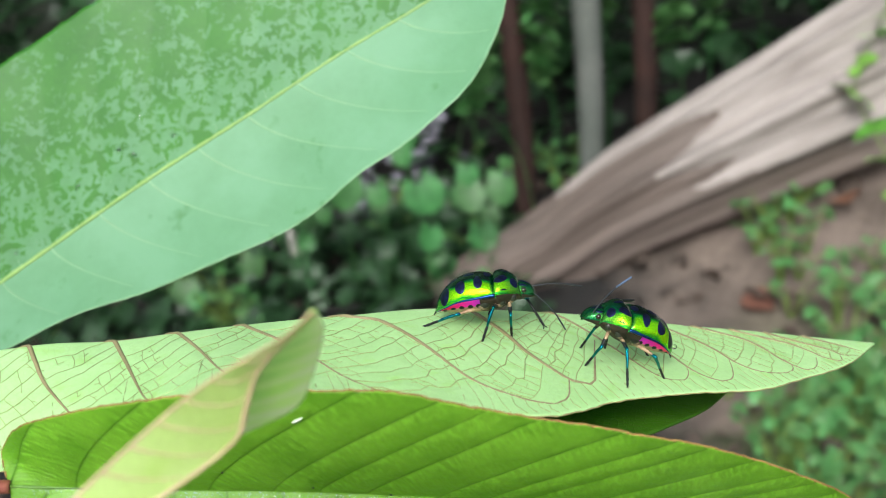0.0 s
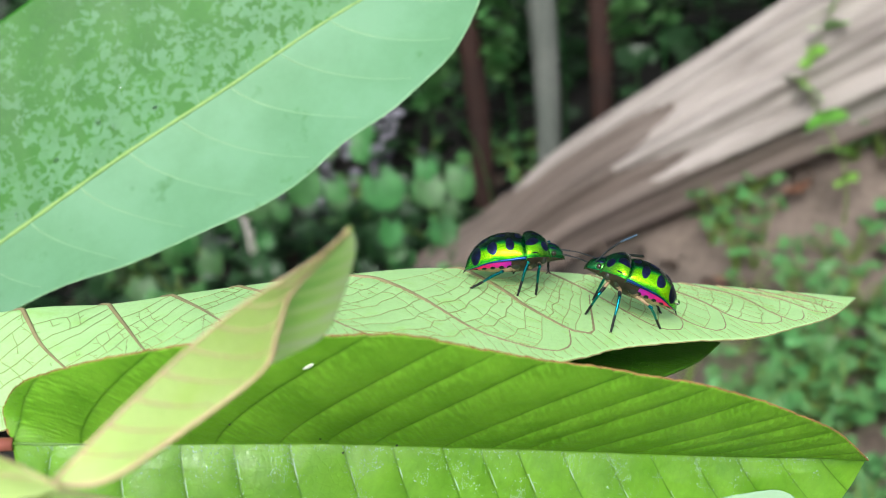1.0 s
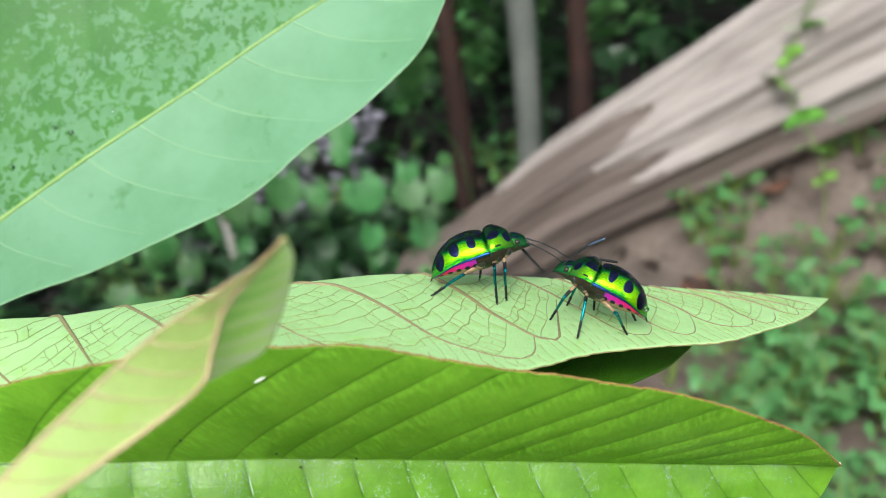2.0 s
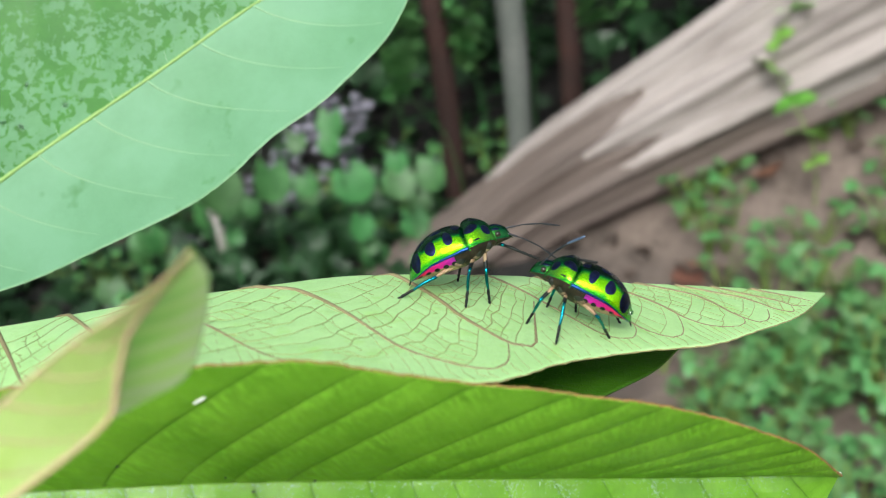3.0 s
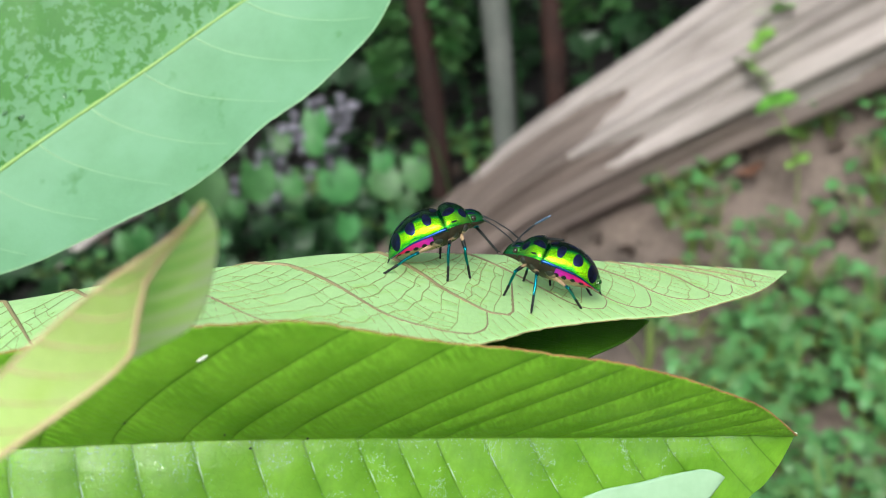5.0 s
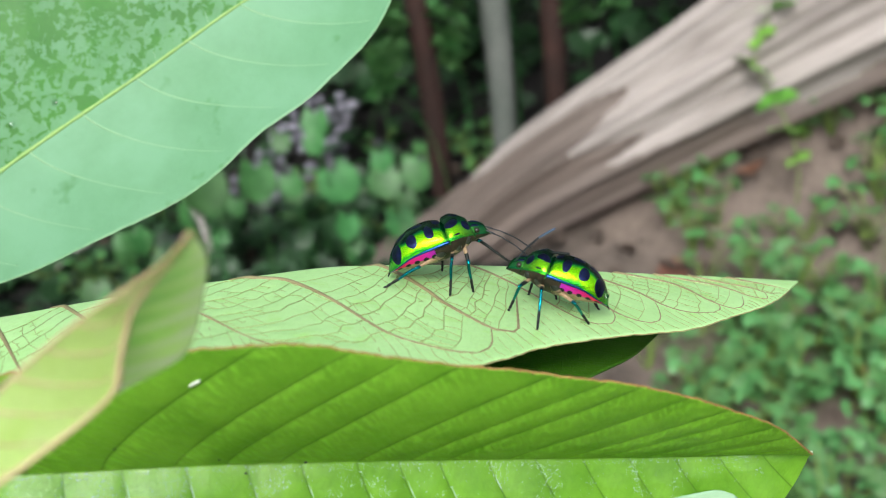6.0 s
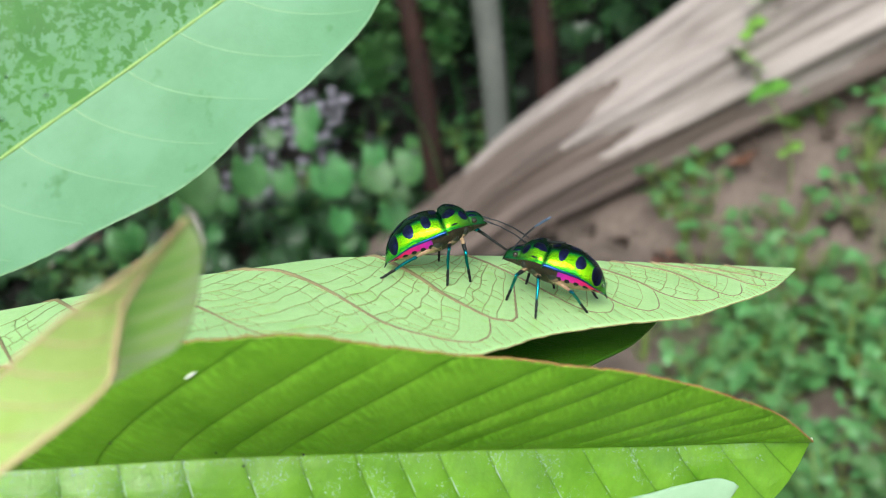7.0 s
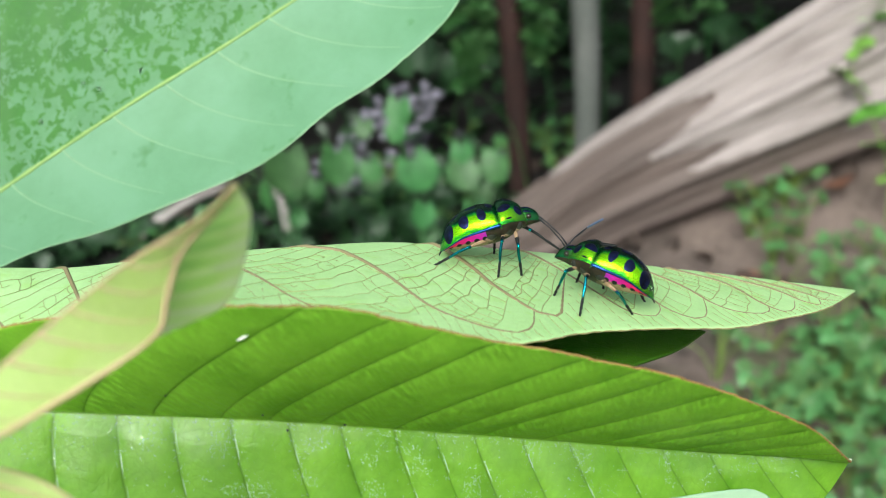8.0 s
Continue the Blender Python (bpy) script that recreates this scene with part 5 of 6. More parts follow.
SCUTELLUM = (along([(0, 0.35), (0.7, 1.75), (1.6, 2.8), (3, 3.85), (5, 4.45), (7, 4.35), (8.2, 3.95), (8.7, 3.55)]), along([(0, 0.25), (0.7, 1.35), (1.6, 2.15), (3, 2.95), (5, 3.45), (7, 3.7), (8.7, 3.72)]), along([(0, 0.1), (1.5, 1.0), (3.7, 1.9), (7.4, 2.2), (8.7, 2.15)]))
PRONOTUM = (along([(8.45, 3.55), (8.9, 4.02), (10, 4.2), (11, 3.7), (11.8, 2.9), (12.1, 2.45)]), along([(8.45, 3.8), (9.3, 3.78), (10.3, 3.25), (11.3, 2.45), (12.1, 1.85)]), along([(8.45, 2.15), (10, 1.95), (12.1, 1.1)]))
HEAD = (along([(11.7, 2.5), (12.6, 2.3), (13.4, 1.75), (13.9, 1.1), (14.1, 0.5)]), along([(11.7, 1.75), (12.6, 1.55), (13.3, 1.35), (13.9, 0.95), (14.1, 0.4)]), along([(11.7, 1.2), (13, 0.7), (14.1, 0.25)]))
BELLY = along([(0, 0.03), (1.5, 0.0), (3.7, -0.45), (7, -0.85), (8.7, -0.8), (10, -0.45), (12.1, 0.15), (14.1, 0.2)])


def dome(shape, x, theta, lift=0.0):
    """A point of a domed plate; theta 0 is the left margin, pi the right one."""
    ridge, half, margin = (f(x) for f in shape)
    return np.stack([x + 0 * theta, (half + lift) * np.cos(theta), margin + (ridge - margin + lift) * np.abs(np.sin(theta)) ** 0.9], -1)


def grid_mesh(name, points, uvs, scale):
    a, b = points.shape[:2]
    faces = [(i * b + j, (i + 1) * b + j, (i + 1) * b + j + 1, i * b + j + 1) for i in range(a - 1) for j in range(b - 1)]
    return mesh_of(name, points.reshape(-1, 3) * scale * MM, faces, True, uvs.reshape(-1, 2))


def plate(name, shape, x0, x1, scale, nx=40, nt=40):
    X, TH = np.meshgrid(np.linspace(x0, x1, nx), np.linspace(0, math.pi, nt), indexing="ij")
    p = dome(shape, X, TH)
    # the plate's ends turn in
    for k in range(4):
        p[k, :, 2] -= (0.45, 0.22, 0.09, 0.03)[k] * (0.3 if x0 == 0 else 1)
        p[-1 - k, :, 2] -= (0.55, 0.30, 0.13, 0.04)[k]
    return grid_mesh(name, p, np.stack([X / 14.0, TH / math.pi], -1), scale)


def spot_mesh(shape, x0, degrees, rx, rt, scale, wobble=0.0):
    """A raised dark spot that follows the plate."""
    pts, faces, rings, sides = [], [], 5, 20
    for i in range(rings + 1):
        for k in range(sides):
            a, r = 2 * math.pi * k / sides, i / rings
            r *= 1 + wobble * math.sin(3 * a + x0)
            half = float(shape[1](x0))
            pts.append(dome(shape, np.array(x0 + rx * r * math.cos(a)), np.array(radians(degrees) + rt / half * r * math.sin(a)), 0.05 - 0.05 * (i / rings) ** 4 + 0.012))
    for i in range(rings):
        for k in range(sides):
            a, b = i * sides + k, i * sides + (k + 1) % sides
            faces.append((a, a + sides, b + sides, b))
    return mesh_of("spot", np.array(pts) * scale * MM, faces)


def lower(x, s, side):
    """The underside: s 0 at the margin, 1 on the midline."""
    half, margin = np.where(x < 8.6, SCUTELLUM[1](x), PRONOTUM[1](x)) * 0.985, np.where(x < 8.6, SCUTELLUM[2](x), PRONOTUM[2](x))
    a = s * math.pi / 2
    return np.stack([x + 0 * s, side * half * np.cos(a) ** 0.85, margin - (margin - BELLY(x)) * np.sin(a) ** 1.1], -1)


def strip(name, x0, x1, s0, s1, side, scale, nx=30, ns=12, lift=0.0):
    X, S = np.meshgrid(np.linspace(x0, x1, nx), np.linspace(s0, s1, ns), indexing="ij")
    p = lower(X, S, side)
    p[..., 1] += side * lift
    p[..., 2] -= lift * 0.4
    return grid_mesh(name, p, np.stack([X / 14.0, S], -1), scale)


def limb(length, r0, r1, scale, swell=0.0, n=14, start=0.0):
    s = np.linspace(0, 1, n)
    path = np.stack([start + s * length, 0 * s, 0.10 * length * 0.3 * np.sin(math.pi * s)], 1)
    v, f = tube_data(path * scale * MM, (r0 + (r1 - r0) * s + swell * np.sin(math.pi * s)) * scale * MM, 8)
    return v, f


LEGS = {"fore": ((10.3, 1.7, 0.5), 2.7, 5.0), "middle": ((8.7, 2.0, 0.2), 2.7, 5.3), "hind": ((7.0, 1.9, 0.0), 4.1, 5.8)}


def build_bug(label, scale, reaching=0, folded=0):
    """A shield-backed jewel bug: tail at the origin, head along x."""
    bug = tagged(new("jewel_bug"), label, "bug", "jewel bugs")
    part("scutellum", plate("scutellum", SCUTELLUM, 0, 8.7, scale, 56, 48), MAT_SHELL, bug, "yellow-green metallic back shield")
    part("pronotum", plate("pronotum", PRONOTUM, 8.45, 12.1, scale, 36, 44), MAT_SHELL, bug, "green metallic neck shield")
    part("head", plate("head", HEAD, 11.7, 14.1, scale, 24, 32), MAT_SHELL, bug, "dark green metallic head")
    X, S = np.meshgrid(np.linspace(11.6, 14.1, 16), np.linspace(-1, 1, 15), indexing="ij")
    jaw = np.stack([X, HEAD[1](X) * np.sin(S * math.pi / 2), HEAD[2](X) - (HEAD[2](X) - BELLY(X) + 0.25) * np.cos(S * math.pi / 2) ** 0.8], -1)
    part("throat", grid_mesh("throat", jaw, np.stack([X, S], -1), scale), MAT_THORAX, bug)
    for side in (-1, 1):
        part("flank_band", strip("flank_band", 0.25, 6.5, 0.0, 0.33, side, scale, 34, 12), MAT_FLANK, bug, "pink-red metallic band along the abdomen")
        part("abdomen_half", strip("abdomen_half", 0.25, 7.4, 0.32, 1.0, side, scale, 30, 10), MAT_TAN, bug, "tan underside of the abdomen")
        part("thorax_half", strip("thorax_half", 6.4, 12.1, 0.0, 1.0, side, scale, 30, 16), MAT_THORAX, bug, "mottled black and tan thorax")
        x = np.linspace(0.2, 8.6, 40)
        edge = np.stack([x, side * (SCUTELLUM[1](x) - 0.02), SCUTELLUM[2](x) - 0.10], 1)
        part("wing_edge", mesh_of("wing_edge", *tube_data(edge * scale * MM, (0.06 + 0.20 * (x / 8.6) ** 1.3) * scale * MM, 10)), MAT_BLUE, bug, "dark blue wing edge")
        for x0 in (1.5, 2.7, 3.9, 5.1, 6.2):
            pts, faces, sides = [], [], 14
            for i in range(4):
                for k in range(sides):
                    a = 2 * math.pi * k / sides
                    q = lower(np.array(x0 + 0.36 * i / 3 * math.cos(a)), np.array(0.32 + 0.085 * i / 3 * math.sin(a)), side)
                    pts.append(q + np.array((0, side * 0.05, -0.04)) * (1 - (i / 3) ** 4 * 0.7))
            for i in range(3):
                for k in range(sides):
                    a, b = i * sides + k, i * sides + (k + 1) % sides
                    faces.append((a, a + sides, b + sides, b))
            part("spot", mesh_of("spot", np.array(pts) * scale * MM, faces), MAT_BLACK, bug)
        deg = lambda d: d if side > 0 else 180 - d  # noqa: E731
        for shape, x0, d, rx, rt in ((SCUTELLUM, 6.60, 50, 0.58, 1.50), (SCUTELLUM, 4.15, 43, 0.70, 1.30), (SCUTELLUM, 1.75, 46, 0.72, 1.60), (PRONOTUM, 9.65, 54, 0.95, 0.85), (PRONOTUM, 11.35, 42, 0.46, 0.85), (PRONOTUM, 9.9, 14, 0.42, 0.16)):
            part("spot", spot_mesh(shape, x0, deg(d), rx, rt, scale, 0.06), MAT_SPOT, bug)
        for c, r in (((10.8, 2.42, 0.95), (0.60, 0.30, 0.58)), ((9.3, 3.02, 0.95), (0.62, 0.32, 0.70)), ((7.0, 3.10, 0.95), (0.78, 0.34, 0.66))):
            mid = np.array((c[0], side * c[1], c[2]))
            part("pleuron", mesh_of("pleuron", *ball_data(mid * scale * MM, np.array(r) * scale * MM, 10, 14)), MAT_PLEURA, bug, "dark green side plate of the thorax")
            part("pleuron_rim", mesh_of("pleuron_rim", *ball_data((mid + (-0.22, -side * 0.06, -0.16)) * scale * MM, np.array(r) * (0.96, 0.96, 0.98) * scale * MM, 10, 14)), MAT_PLATE_RIM, bug, "brown rim of a side plate")
        part("pleuron", mesh_of("pleuron", *ball_data(np.array((10.0, side * 2.75, 1.75)) * scale * MM, np.array((0.45, 0.25, 0.28)) * scale * MM, 8, 10)), MAT_ORANGE, bug, "rust-red patch under the neck shield")
        for hip, _, _ in LEGS.values():
            part("coxa", mesh_of("coxa", *ball_data(np.array((hip[0], side * hip[1], hip[2])) * scale * MM, np.array((0.36, 0.36, 0.40)) * scale * MM, 8, 10)), MAT_TAN, bug, "tan hip joint")
        part("eye", mesh_of("eye", *ball_data(np.array((12.5, side * 1.52, 1.45)) * scale * MM, np.array((0.38, 0.34, 0.40)) * scale * MM, 10, 14)), MAT_EYE, bug, "round brown eye")
    for x0, rx, rt in ((5.4, 0.8, 0.55), (3.0, 0.8, 0.5), (7.9, 0.5, 0.9)):
        part("spot", spot_mesh(SCUTELLUM, x0, 90, rx, rt, scale, 0.05), MAT_SPOT, bug)
    part("spot", spot_mesh(PRONOTUM, 10.4, 90, 0.6, 0.35, scale, 0.05), MAT_SPOT, bug)
    for x0, d, rx, rt in ((12.75, 90, 0.75, 0.28), (12.5, 52, 0.5, 0.22), (12.5, 128, 0.5, 0.22)):
        part("spot", spot_mesh(HEAD, x0, d, rx, rt, scale, 0.1), MAT_SPOT, bug)
    bristle, _ = tube_data(np.array(((0.3, 0, 0.2), (-0.10, 0, -0.15), (-0.38, 0, -0.50))) * scale * MM, np.array((0.2, 0.12, 0.06)) * scale * MM, 6)
    part("tail_tip", mesh_of("tail_tip", bristle, _), MAT_BLACK, bug)
    limbs = {}
    for kind, (_, l1, l2) in LEGS.items():
        for side in (-1, 1):
            femur = part("femur", mesh_of("femur", *limb(l1, 0.22, 0.17, scale, 0.06)), MAT_TAN, bug, "tan thigh")
            if kind != "hind":
                part("thigh_sleeve", mesh_of("thigh_sleeve", *limb(l1 * 0.62, 0.22, 0.21, scale, 0.06, 10, l1 * 0.36)), MAT_BLACK, femur, "black lower thigh")
            part("knee", mesh_of("knee", *ball_data(np.array((l1, 0, 0)) * scale * MM, np.array((0.55, 0.24, 0.24)) * scale * MM, 8, 10)), MAT_TEAL, femur)
            tibia = part("tibia", mesh_of("tibia", *limb(l2 * 0.52, 0.19, 0.15, scale, 0.04)), MAT_BLACK if kind == "fore" and side == reaching else MAT_TEAL, bug, "metallic blue-green shin")
            foot = joined([limb(l2 * 0.20, 0.165, 0.15, scale, 0.04, 8, l2 * 0.51), limb(l2 * 0.13, 0.14, 0.12, scale, 0.07, 8, l2 * 0.70), limb(l2 * 0.12, 0.13, 0.10, scale, 0.06, 8, l2 * 0.82), tube_data(np.array(((l2 * 0.93, 0, 0), (l2 * 0.97, 0.18, 0.05), (l2, 0.34, -0.05))) * scale * MM, 0.075 * scale * MM, 5), tube_data(np.array(((l2 * 0.93, 0, 0), (l2 * 0.97, -0.18, 0.05), (l2, -0.34, -0.05))) * scale * MM, 0.075 * scale * MM, 5)])
            part("tarsus", mesh_of("tarsus", *foot), MAT_BLACK, tibia, "black clawed foot")
            limbs[kind, side] = (femur, tibia)
    antennae = {}
    for side in (-1, 1):
        root = part("antenna", mesh_of("antenna", *limb(1.6, 0.11, 0.13, scale, 0.0, 8)), MAT_ANT, bug, "slender jointed dark antenna")
        at = np.array((1.6, 0.0, 0.0))
        for k, (ln, r, mat) in enumerate(((0.9, 0.12, MAT_ANT), (2.3, 0.15, MAT_ANT), (2.5, 0.17, MAT_ANT_BLUE if folded else MAT_ANT))):
            end = at + ln * np.array((math.cos(radians(10 * k)), 0.0, -math.sin(radians(10 * k)))) * (1, 1, 1)
            s = np.linspace(0, 1, 8)[:, None]
            v, f = tube_data((at + (end - at) * s) * scale * MM, (r * (1.25 if side == folded else 1.0 if folded else 0.72) * (0.75 + 0.25 * np.sin(math.pi * s[:, 0]))) * scale * MM, 8)
            part("segment", mesh_of("segment", v, f), MAT_BLACK if side == folded else mat, root)
            at = end
        antennae[side] = root
    bug["span"] = scale
    return bug, limbs, antennae


eastbound, east_limbs, east_antennae = build_bug("metallic green jewel bug with pink flanks, walking up a leaf", 0.95, reaching=1)
westbound, west_limbs, west_antennae = build_bug("metallic green jewel bug with red flanks, standing on a leaf", 0.90, folded=-1)
bead = part("water_bead", mesh_of("water_bead", *ball_data(np.array((0.62, 1.25, 1.55)) * 0.9 * MM, np.array((0.33, 0.33, 0.33)) * MM, 10, 14)), MAT_WATER, westbound, "clear water bead on the tail")

LEAF_FRAME = Matrix.Translation((0.02230, 0.09662, 0.82763)) @ Matrix(((0.96075, 0.00000, 0.27743), (-0.05283, 0.98170, 0.18296), (-0.27235, -0.19043, 0.94316))).to_4x4()
# seconds, place on the leaf (mm), yaw, pitch, roll
EASTBOUND = [
    (0.00, -25.98, 7.18, 1.70, -5.22, 18.61, -0.96),
    (0.50, -21.66, 7.94, 1.96, -6.25, 14.46, 1.77),
    (1.00, -21.42, 8.37, 1.67, -6.40, 14.99, 3.68),
    (1.50, -21.56, 7.85, 1.67, -3.39, 20.65, 3.40),
    (3.00, -19.74, 7.38, 1.57, -3.06, 30.65, 0.37),
    (3.50, -20.07, 7.55, 1.28, -2.70, 28.63, 0.37),
    (4.00, -20.38, 7.54, 1.23, -1.28, 27.43, -0.42),
    (4.50, -20.62, 7.35, 1.33, -0.07, 27.14, -0.54),
    (6.00, -20.65, 7.15, 1.41, -0.11, 26.79, 0.03),
    (6.50, -20.61, 7.10, 1.43, -0.55, 26.43, 0.18),
    (7.00, -20.63, 7.02, 1.44, -0.55, 26.29, 0.01),
    (7.50, -20.66, 7.02, 1.41, -0.27, 26.11, -0.31),
    (8.00, -20.71, 7.30, 1.30, 0.36, 26.20, -0.96),
]
EASTBOUND_FORE = [
    (0.0, -15.9, 4.4),
    (0.5, -12.5, 3.7),
    (1.0, -12.3, 4.1),
    (1.5, -12.2, 4.1),
    (3.0, -10.3, 4.3),
    (8.0, -10.3, 4.3),
]
EASTBOUND_MIDDLE = [
    (0.0, -20.2, 1.2),
    (0.5, -15.3, 2.3),
    (1.0, -15.1, 2.8),
    (1.5, -12.8, 2.7),
    (3.0, -13.6, 2.2),
    (8.0, -13.6, 2.2),
]
EASTBOUND_HIND = [
    (0.0, -28.0, 4.7),
    (0.5, -21.8, 3.7),
    (1.0, -21.5, 4.3),
    (1.5, -21.6, 4.2),
    (3.0, -21.9, 4.0),
    (8.0, -21.9, 4.0),
]
# seconds, place on the leaf (mm), yaw, pitch, roll
WESTBOUND = [
    (0.00, 3.12, -1.39, 2.70, 182.00, 16.90, -3.04),
    (0.50, 3.82, -2.14, 2.61, 172.11, 17.62, -3.12),
    (1.00, 4.09, -2.81, 2.51, 165.26, 16.58, -2.28),
    (1.50, 4.08, -3.58, 2.62, 159.15, 16.49, -1.91),
    (3.00, 4.09, -3.96, 2.39, 156.95, 17.00, -0.52),
    (3.50, 4.10, -4.10, 2.46, 156.69, 14.71, -0.28),
    (4.00, 4.13, -3.93, 2.53, 156.95, 12.68, 0.07),
    (4.50, 4.10, -3.77, 2.52, 156.96, 11.78, 0.66),
    (6.00, 3.99, -3.75, 2.56, 156.55, 10.43, 0.67),
    (6.50, 3.91, -3.80, 2.60, 156.10, 9.59, 0.39),
    (7.00, 3.85, -3.93, 2.61, 155.76, 9.72, 0.50),
    (7.50, 3.82, -4.07, 2.62, 155.13, 9.62, 1.13),
    (8.00, 3.95, -4.05, 2.56, 154.38, 8.55, 1.91),
]
WESTBOUND_FORE = [
    (0.0, -7.7, -2.6),
    (0.5, -7.4, -1.9),
    (1.0, -7.1, -1.5),
    (1.5, -7.3, -1.5),
    (8.0, -7.3, -1.5),
]
WESTBOUND_MIDDLE = [
    (0.0, -3.3, -7.6),
    (0.5, -5.0, -6.8),
    (1.0, -5.1, -6.9),
    (1.5, -5.0, -6.9),
    (8.0, -5.0, -6.9),
]
WESTBOUND_HIND = [
    (0.0, 2.3, -3.7),
    (0.5, 2.1, -4.1),
    (1.0, 2.3, -3.9),
    (1.5, 2.1, -4.1),
    (8.0, 2.1, -4.1),
]
EASTBOUND_REACH = [
    (0.0, -11.6, 5.3, 1.8),
    (0.5, -9.9, 6.5, 2.8),
    (1.0, -10.4, 7.0, 2.7),
    (1.5, -7.6, 6.3, 2.5),
    (3.0, -4.6, 6.0, 5.9),
    (3.5, -5.6, 6.1, 4.1),
    (4.0, -6.1, 6.3, 3.2),
    (4.5, -6.9, 6.5, 3.2),
    (6.0, -5.9, 6.0, 4.1),
    (6.5, -5.7, 6.0, 3.9),
    (7.0, -5.8, 5.9, 4.2),
    (7.5, -5.8, 5.8, 4.0),
    (8.0, -5.5, 6.6, 3.7),
]
EASTBOUND_ANTENNA = [
    (0.0, -9.4, 4.1, 3.8),
    (0.5, -6.2, 4.9, 4.2),
    (1.0, -5.7, 5.6, 5.5),
    (1.5, -5.8, 5.3, 5.5),
    (3.0, -3.3, 4.8, 7.8),
    (3.5, -5.3, 5.5, 7.9),
    (4.0, -6.0, 5.0, 4.5),
    (4.5, -5.7, 5.4, 5.8),
    (6.0, -4.4, 4.8, 6.5),
    (6.5, -4.8, 4.9, 6.0),
    (7.0, -4.2, 4.7, 6.7),
    (7.5, -5.7, 4.7, 5.6),
    (8.0, -5.5, 5.5, 5.4),
]
EASTBOUND_ANTENNA_FAR = [
    (0.0, -9.2, 7.0, 8.2),
    (0.5, -6.2, 7.1, 6.0),
    (1.0, -5.0, 7.3, 6.0),
    (1.5, -5.6, 6.9, 5.5),
    (3.0, -5.7, 7.5, 10.1),
    (3.5, -4.4, 7.6, 10.1),
    (4.0, -4.8, 6.8, 5.6),
    (4.5, -6.3, 7.4, 6.7),
    (6.0, -5.3, 6.9, 7.4),
    (6.5, -6.3, 5.9, 3.3),
    (7.0, -4.9, 6.7, 7.3),
    (7.5, -4.8, 6.2, 5.9),
    (8.0, -6.1, 7.3, 6.0),
]


def row_at(rows, t):
    """Linear values of keyed rows at t seconds."""
    a = np.array(rows)
    return np.array([np.interp(t, a[:, 0], a[:, k]) for k in range(1, a.shape[1])])


def bone(start, end):
    d = Vector(end) - Vector(start)
    return Matrix.Translation(start) @ d.to_track_quat("X", "Z").to_matrix().to_4x4()


def bug_pose(r):
    return LEAF_FRAME @ pose(r[0] * MM, r[1] * MM, r[2] * MM, r[5], -r[4], r[3])


TIMES = [0, 0.25, 0.5, 0.75, 1, 1.25, 1.5, 2, 2.5, 3, 3.5, 4, 4.5, 5.25, 6, 6.5, 7, 7.5, 8]


def leg_rows(rows, scale, kind, side, foot_at):
    """Two-bone reach from the hip to the foot, in the bug's own space."""
    hip, l1, l2 = LEGS[kind]
    hip = Vector((hip[0], side * hip[1], hip[2])) * scale * MM
    l1, l2 = l1 * scale * MM, l2 * scale * MM
    upper, shin = [], []
    for t in TIMES:
        goal = bug_pose(row_at(rows, t)).inverted() @ foot_at(t)
        d = goal - hip
        far = min(d.length, (l1 + l2) * 0.995)
        d.normalize()
        a = (l1 * l1 - l2 * l2 + far * far) / (2 * far)
        h = math.sqrt(max(l1 * l1 - a * a, 0.0))
        pole = Vector((-0.15 if kind == "hind" else 0.10, side * 0.75, 0.65 if kind != "hind" else 0.35))
        pole = (pole - pole.dot(d) * d).normalized()
        knee = hip + d * a + pole * h
        upper.append((t, bone(hip, knee)))
        shin.append((t, bone(knee, hip + d * far)))
    return upper, shin


def mirrored(rows, scale, local):
    """A foot on the hidden side: fixed on the leaf once the bug stands."""
    def foot(t):
        s = t if t < 1.5 else 6.5
        p = LEAF_FRAME.inverted() @ (bug_pose(row_at(rows, s)) @ (Vector(local) * scale * MM))
        p.z = 0.0
        if 1.5 <= t < 3.0:
            f = (t - 1.5) / 1.5
            q = LEAF_FRAME.inverted() @ (bug_pose(row_at(rows, 1.5)) @ (Vector(local) * scale * MM))
            q.z = 0.0
            p = q.lerp(p, f)
        return LEAF_FRAME @ p
    return foot


def on_leaf(rows):
    return lambda t: LEAF_FRAME @ Vector((*(row_at(rows, t)[:2] * MM), 0.10 * MM))


def in_air(rows):
    return lambda t: LEAF_FRAME @ Vector(row_at(rows, t) * MM)


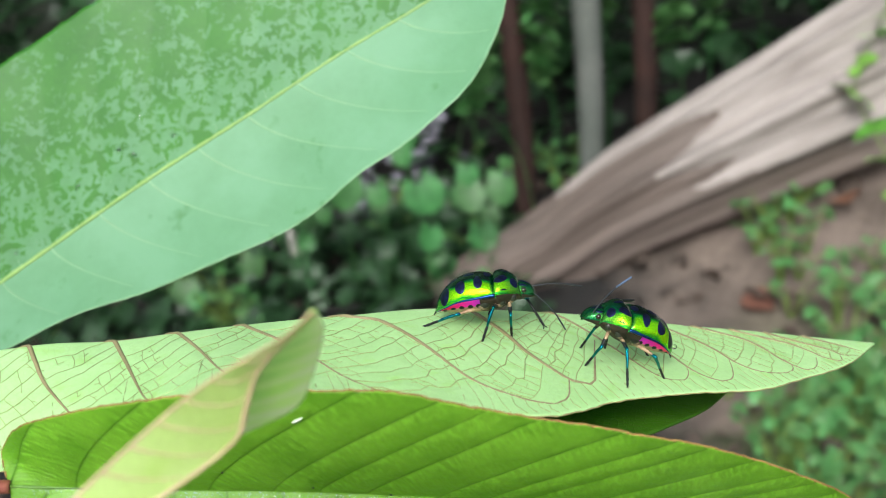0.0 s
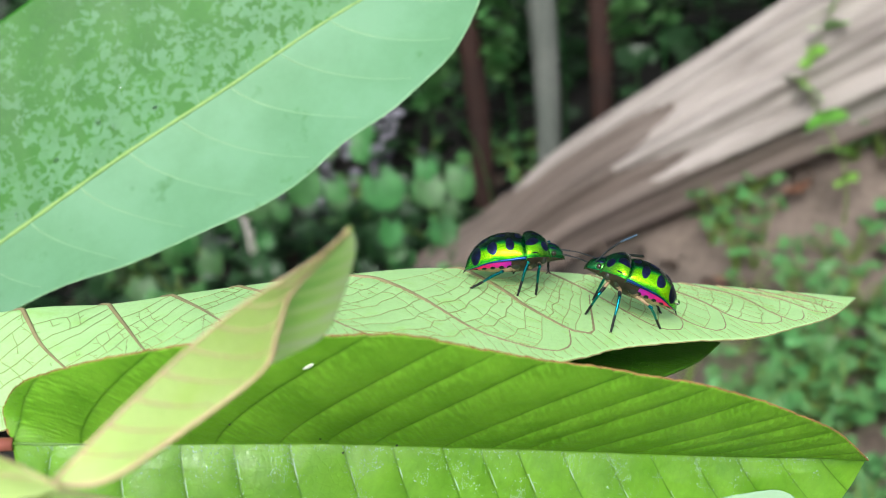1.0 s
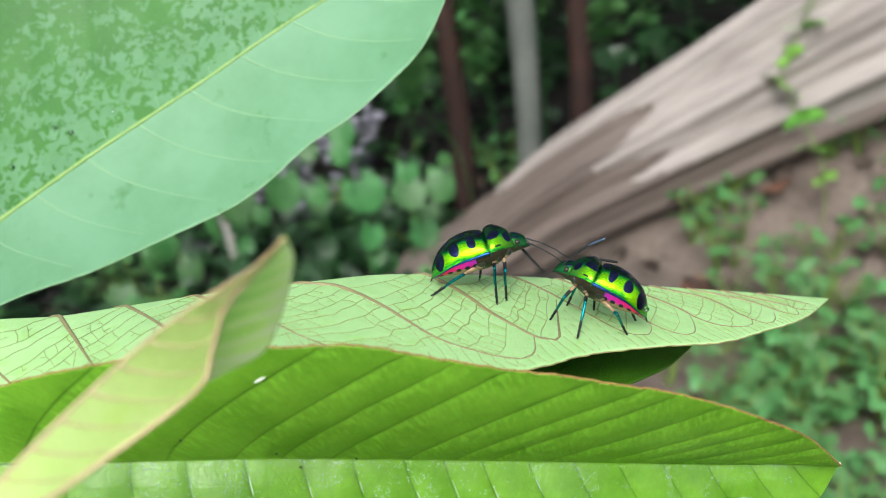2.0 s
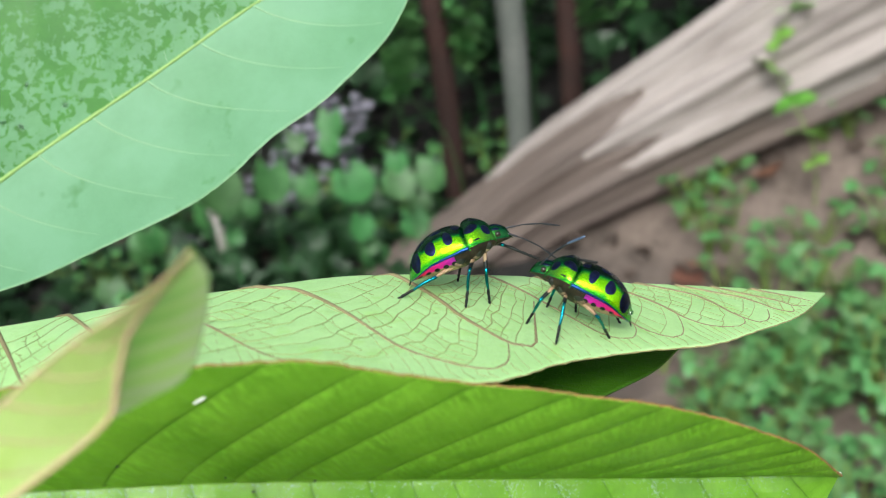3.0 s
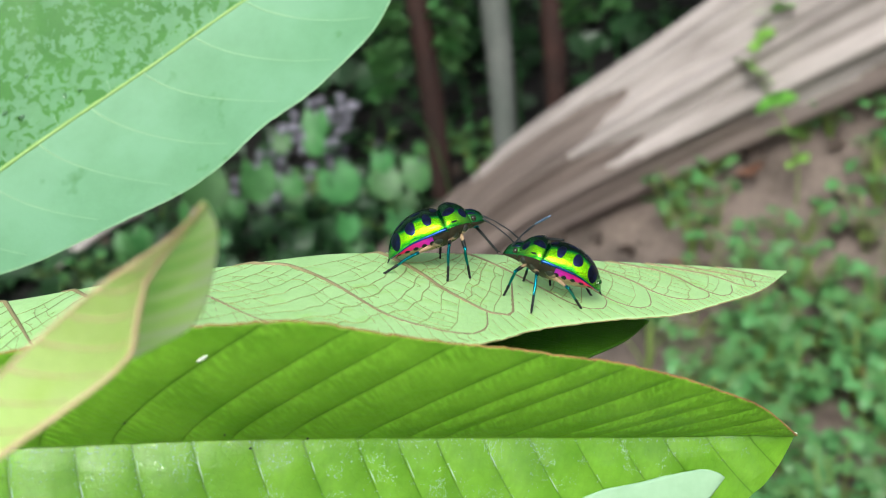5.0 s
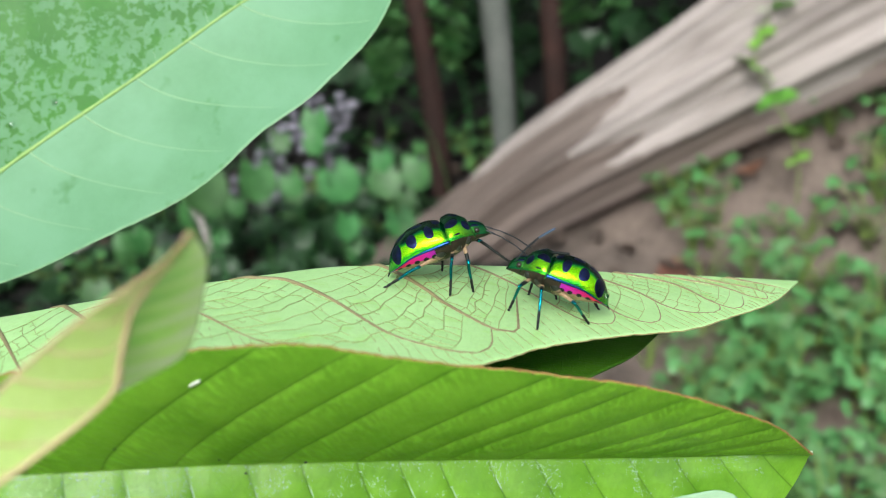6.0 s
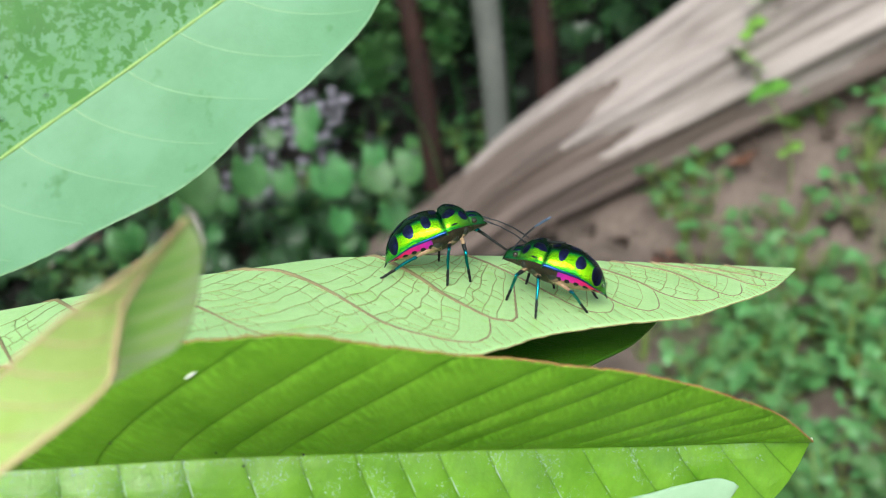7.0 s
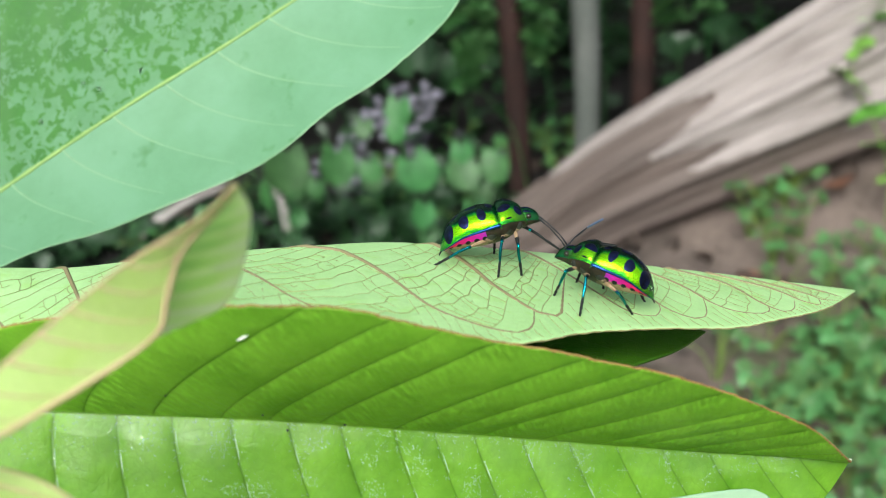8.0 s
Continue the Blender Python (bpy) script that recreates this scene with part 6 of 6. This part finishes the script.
def feeler_rows(rows, base, goal_at):
    out = []
    for t in TIMES:
        goal = bug_pose(row_at(rows, t)).inverted() @ goal_at(t)
        out.append((t, bone(base, goal)))
    return out


def motions():
    for bug, limbs, rows, scale, near, feet in ((eastbound, east_limbs, EASTBOUND, 0.95, -1, (EASTBOUND_FORE, EASTBOUND_MIDDLE, EASTBOUND_HIND)), (westbound, west_limbs, WESTBOUND, 0.90, 1, (WESTBOUND_FORE, WESTBOUND_MIDDLE, WESTBOUND_HIND))):
        walk(bug, [(r[0], bug_pose(r[1:])) for r in rows])
        hidden = {"fore": (10.5, -near * 5.0, -5), "middle": (6.5, -near * 5.6, -4.6), "hind": (0.5, -near * 4.6, -2.0)}
        for kind, keyed in zip(("fore", "middle", "hind"), feet):
            for side in (-1, 1):
                goal = on_leaf(keyed) if side == near else mirrored(rows, scale, hidden[kind])
                if side != near and kind == "fore" and bug is eastbound:
                    goal = in_air(EASTBOUND_REACH)
                upper, shin = leg_rows(rows, scale, kind, side, goal)
                femur, tibia = limbs[kind, side]
                walk(femur, upper)
                walk(tibia, shin)
    for side, goal in ((-1, EASTBOUND_ANTENNA), (1, EASTBOUND_ANTENNA_FAR)):
        walk(east_antennae[side], feeler_rows(EASTBOUND, Vector((13.4, side * 0.9, 1.0)) * 0.95 * MM, in_air(goal)))
    s = 0.90 * MM
    walk(west_antennae[1], [(0, bone(Vector((13.2, 0.9, 1.4)) * s, Vector((12.4, 1.0, 7.1)) * s)), (0.6, bone(Vector((13.2, 0.9, 1.4)) * s, Vector((11.6, 1.2, 6.9)) * s)), (8, bone(Vector((13.2, 0.9, 1.4)) * s, Vector((11.3, 1.2, 6.8)) * s))])
    walk(west_antennae[-1], [(0, bone(Vector((13.2, -0.9, 1.4)) * s, Vector((9.2, -2.6, 4.1)) * s)), (1.5, bone(Vector((13.2, -0.9, 1.4)) * s, Vector((9.2, -2.4, 4.2)) * s)), (3.0, bone(Vector((13.2, -0.9, 1.4)) * s, Vector((9.3, -0.4, 4.6)) * s)), (8, bone(Vector((13.2, -0.9, 1.4)) * s, Vector((9.2, -0.2, 4.5)) * s))])


motions()
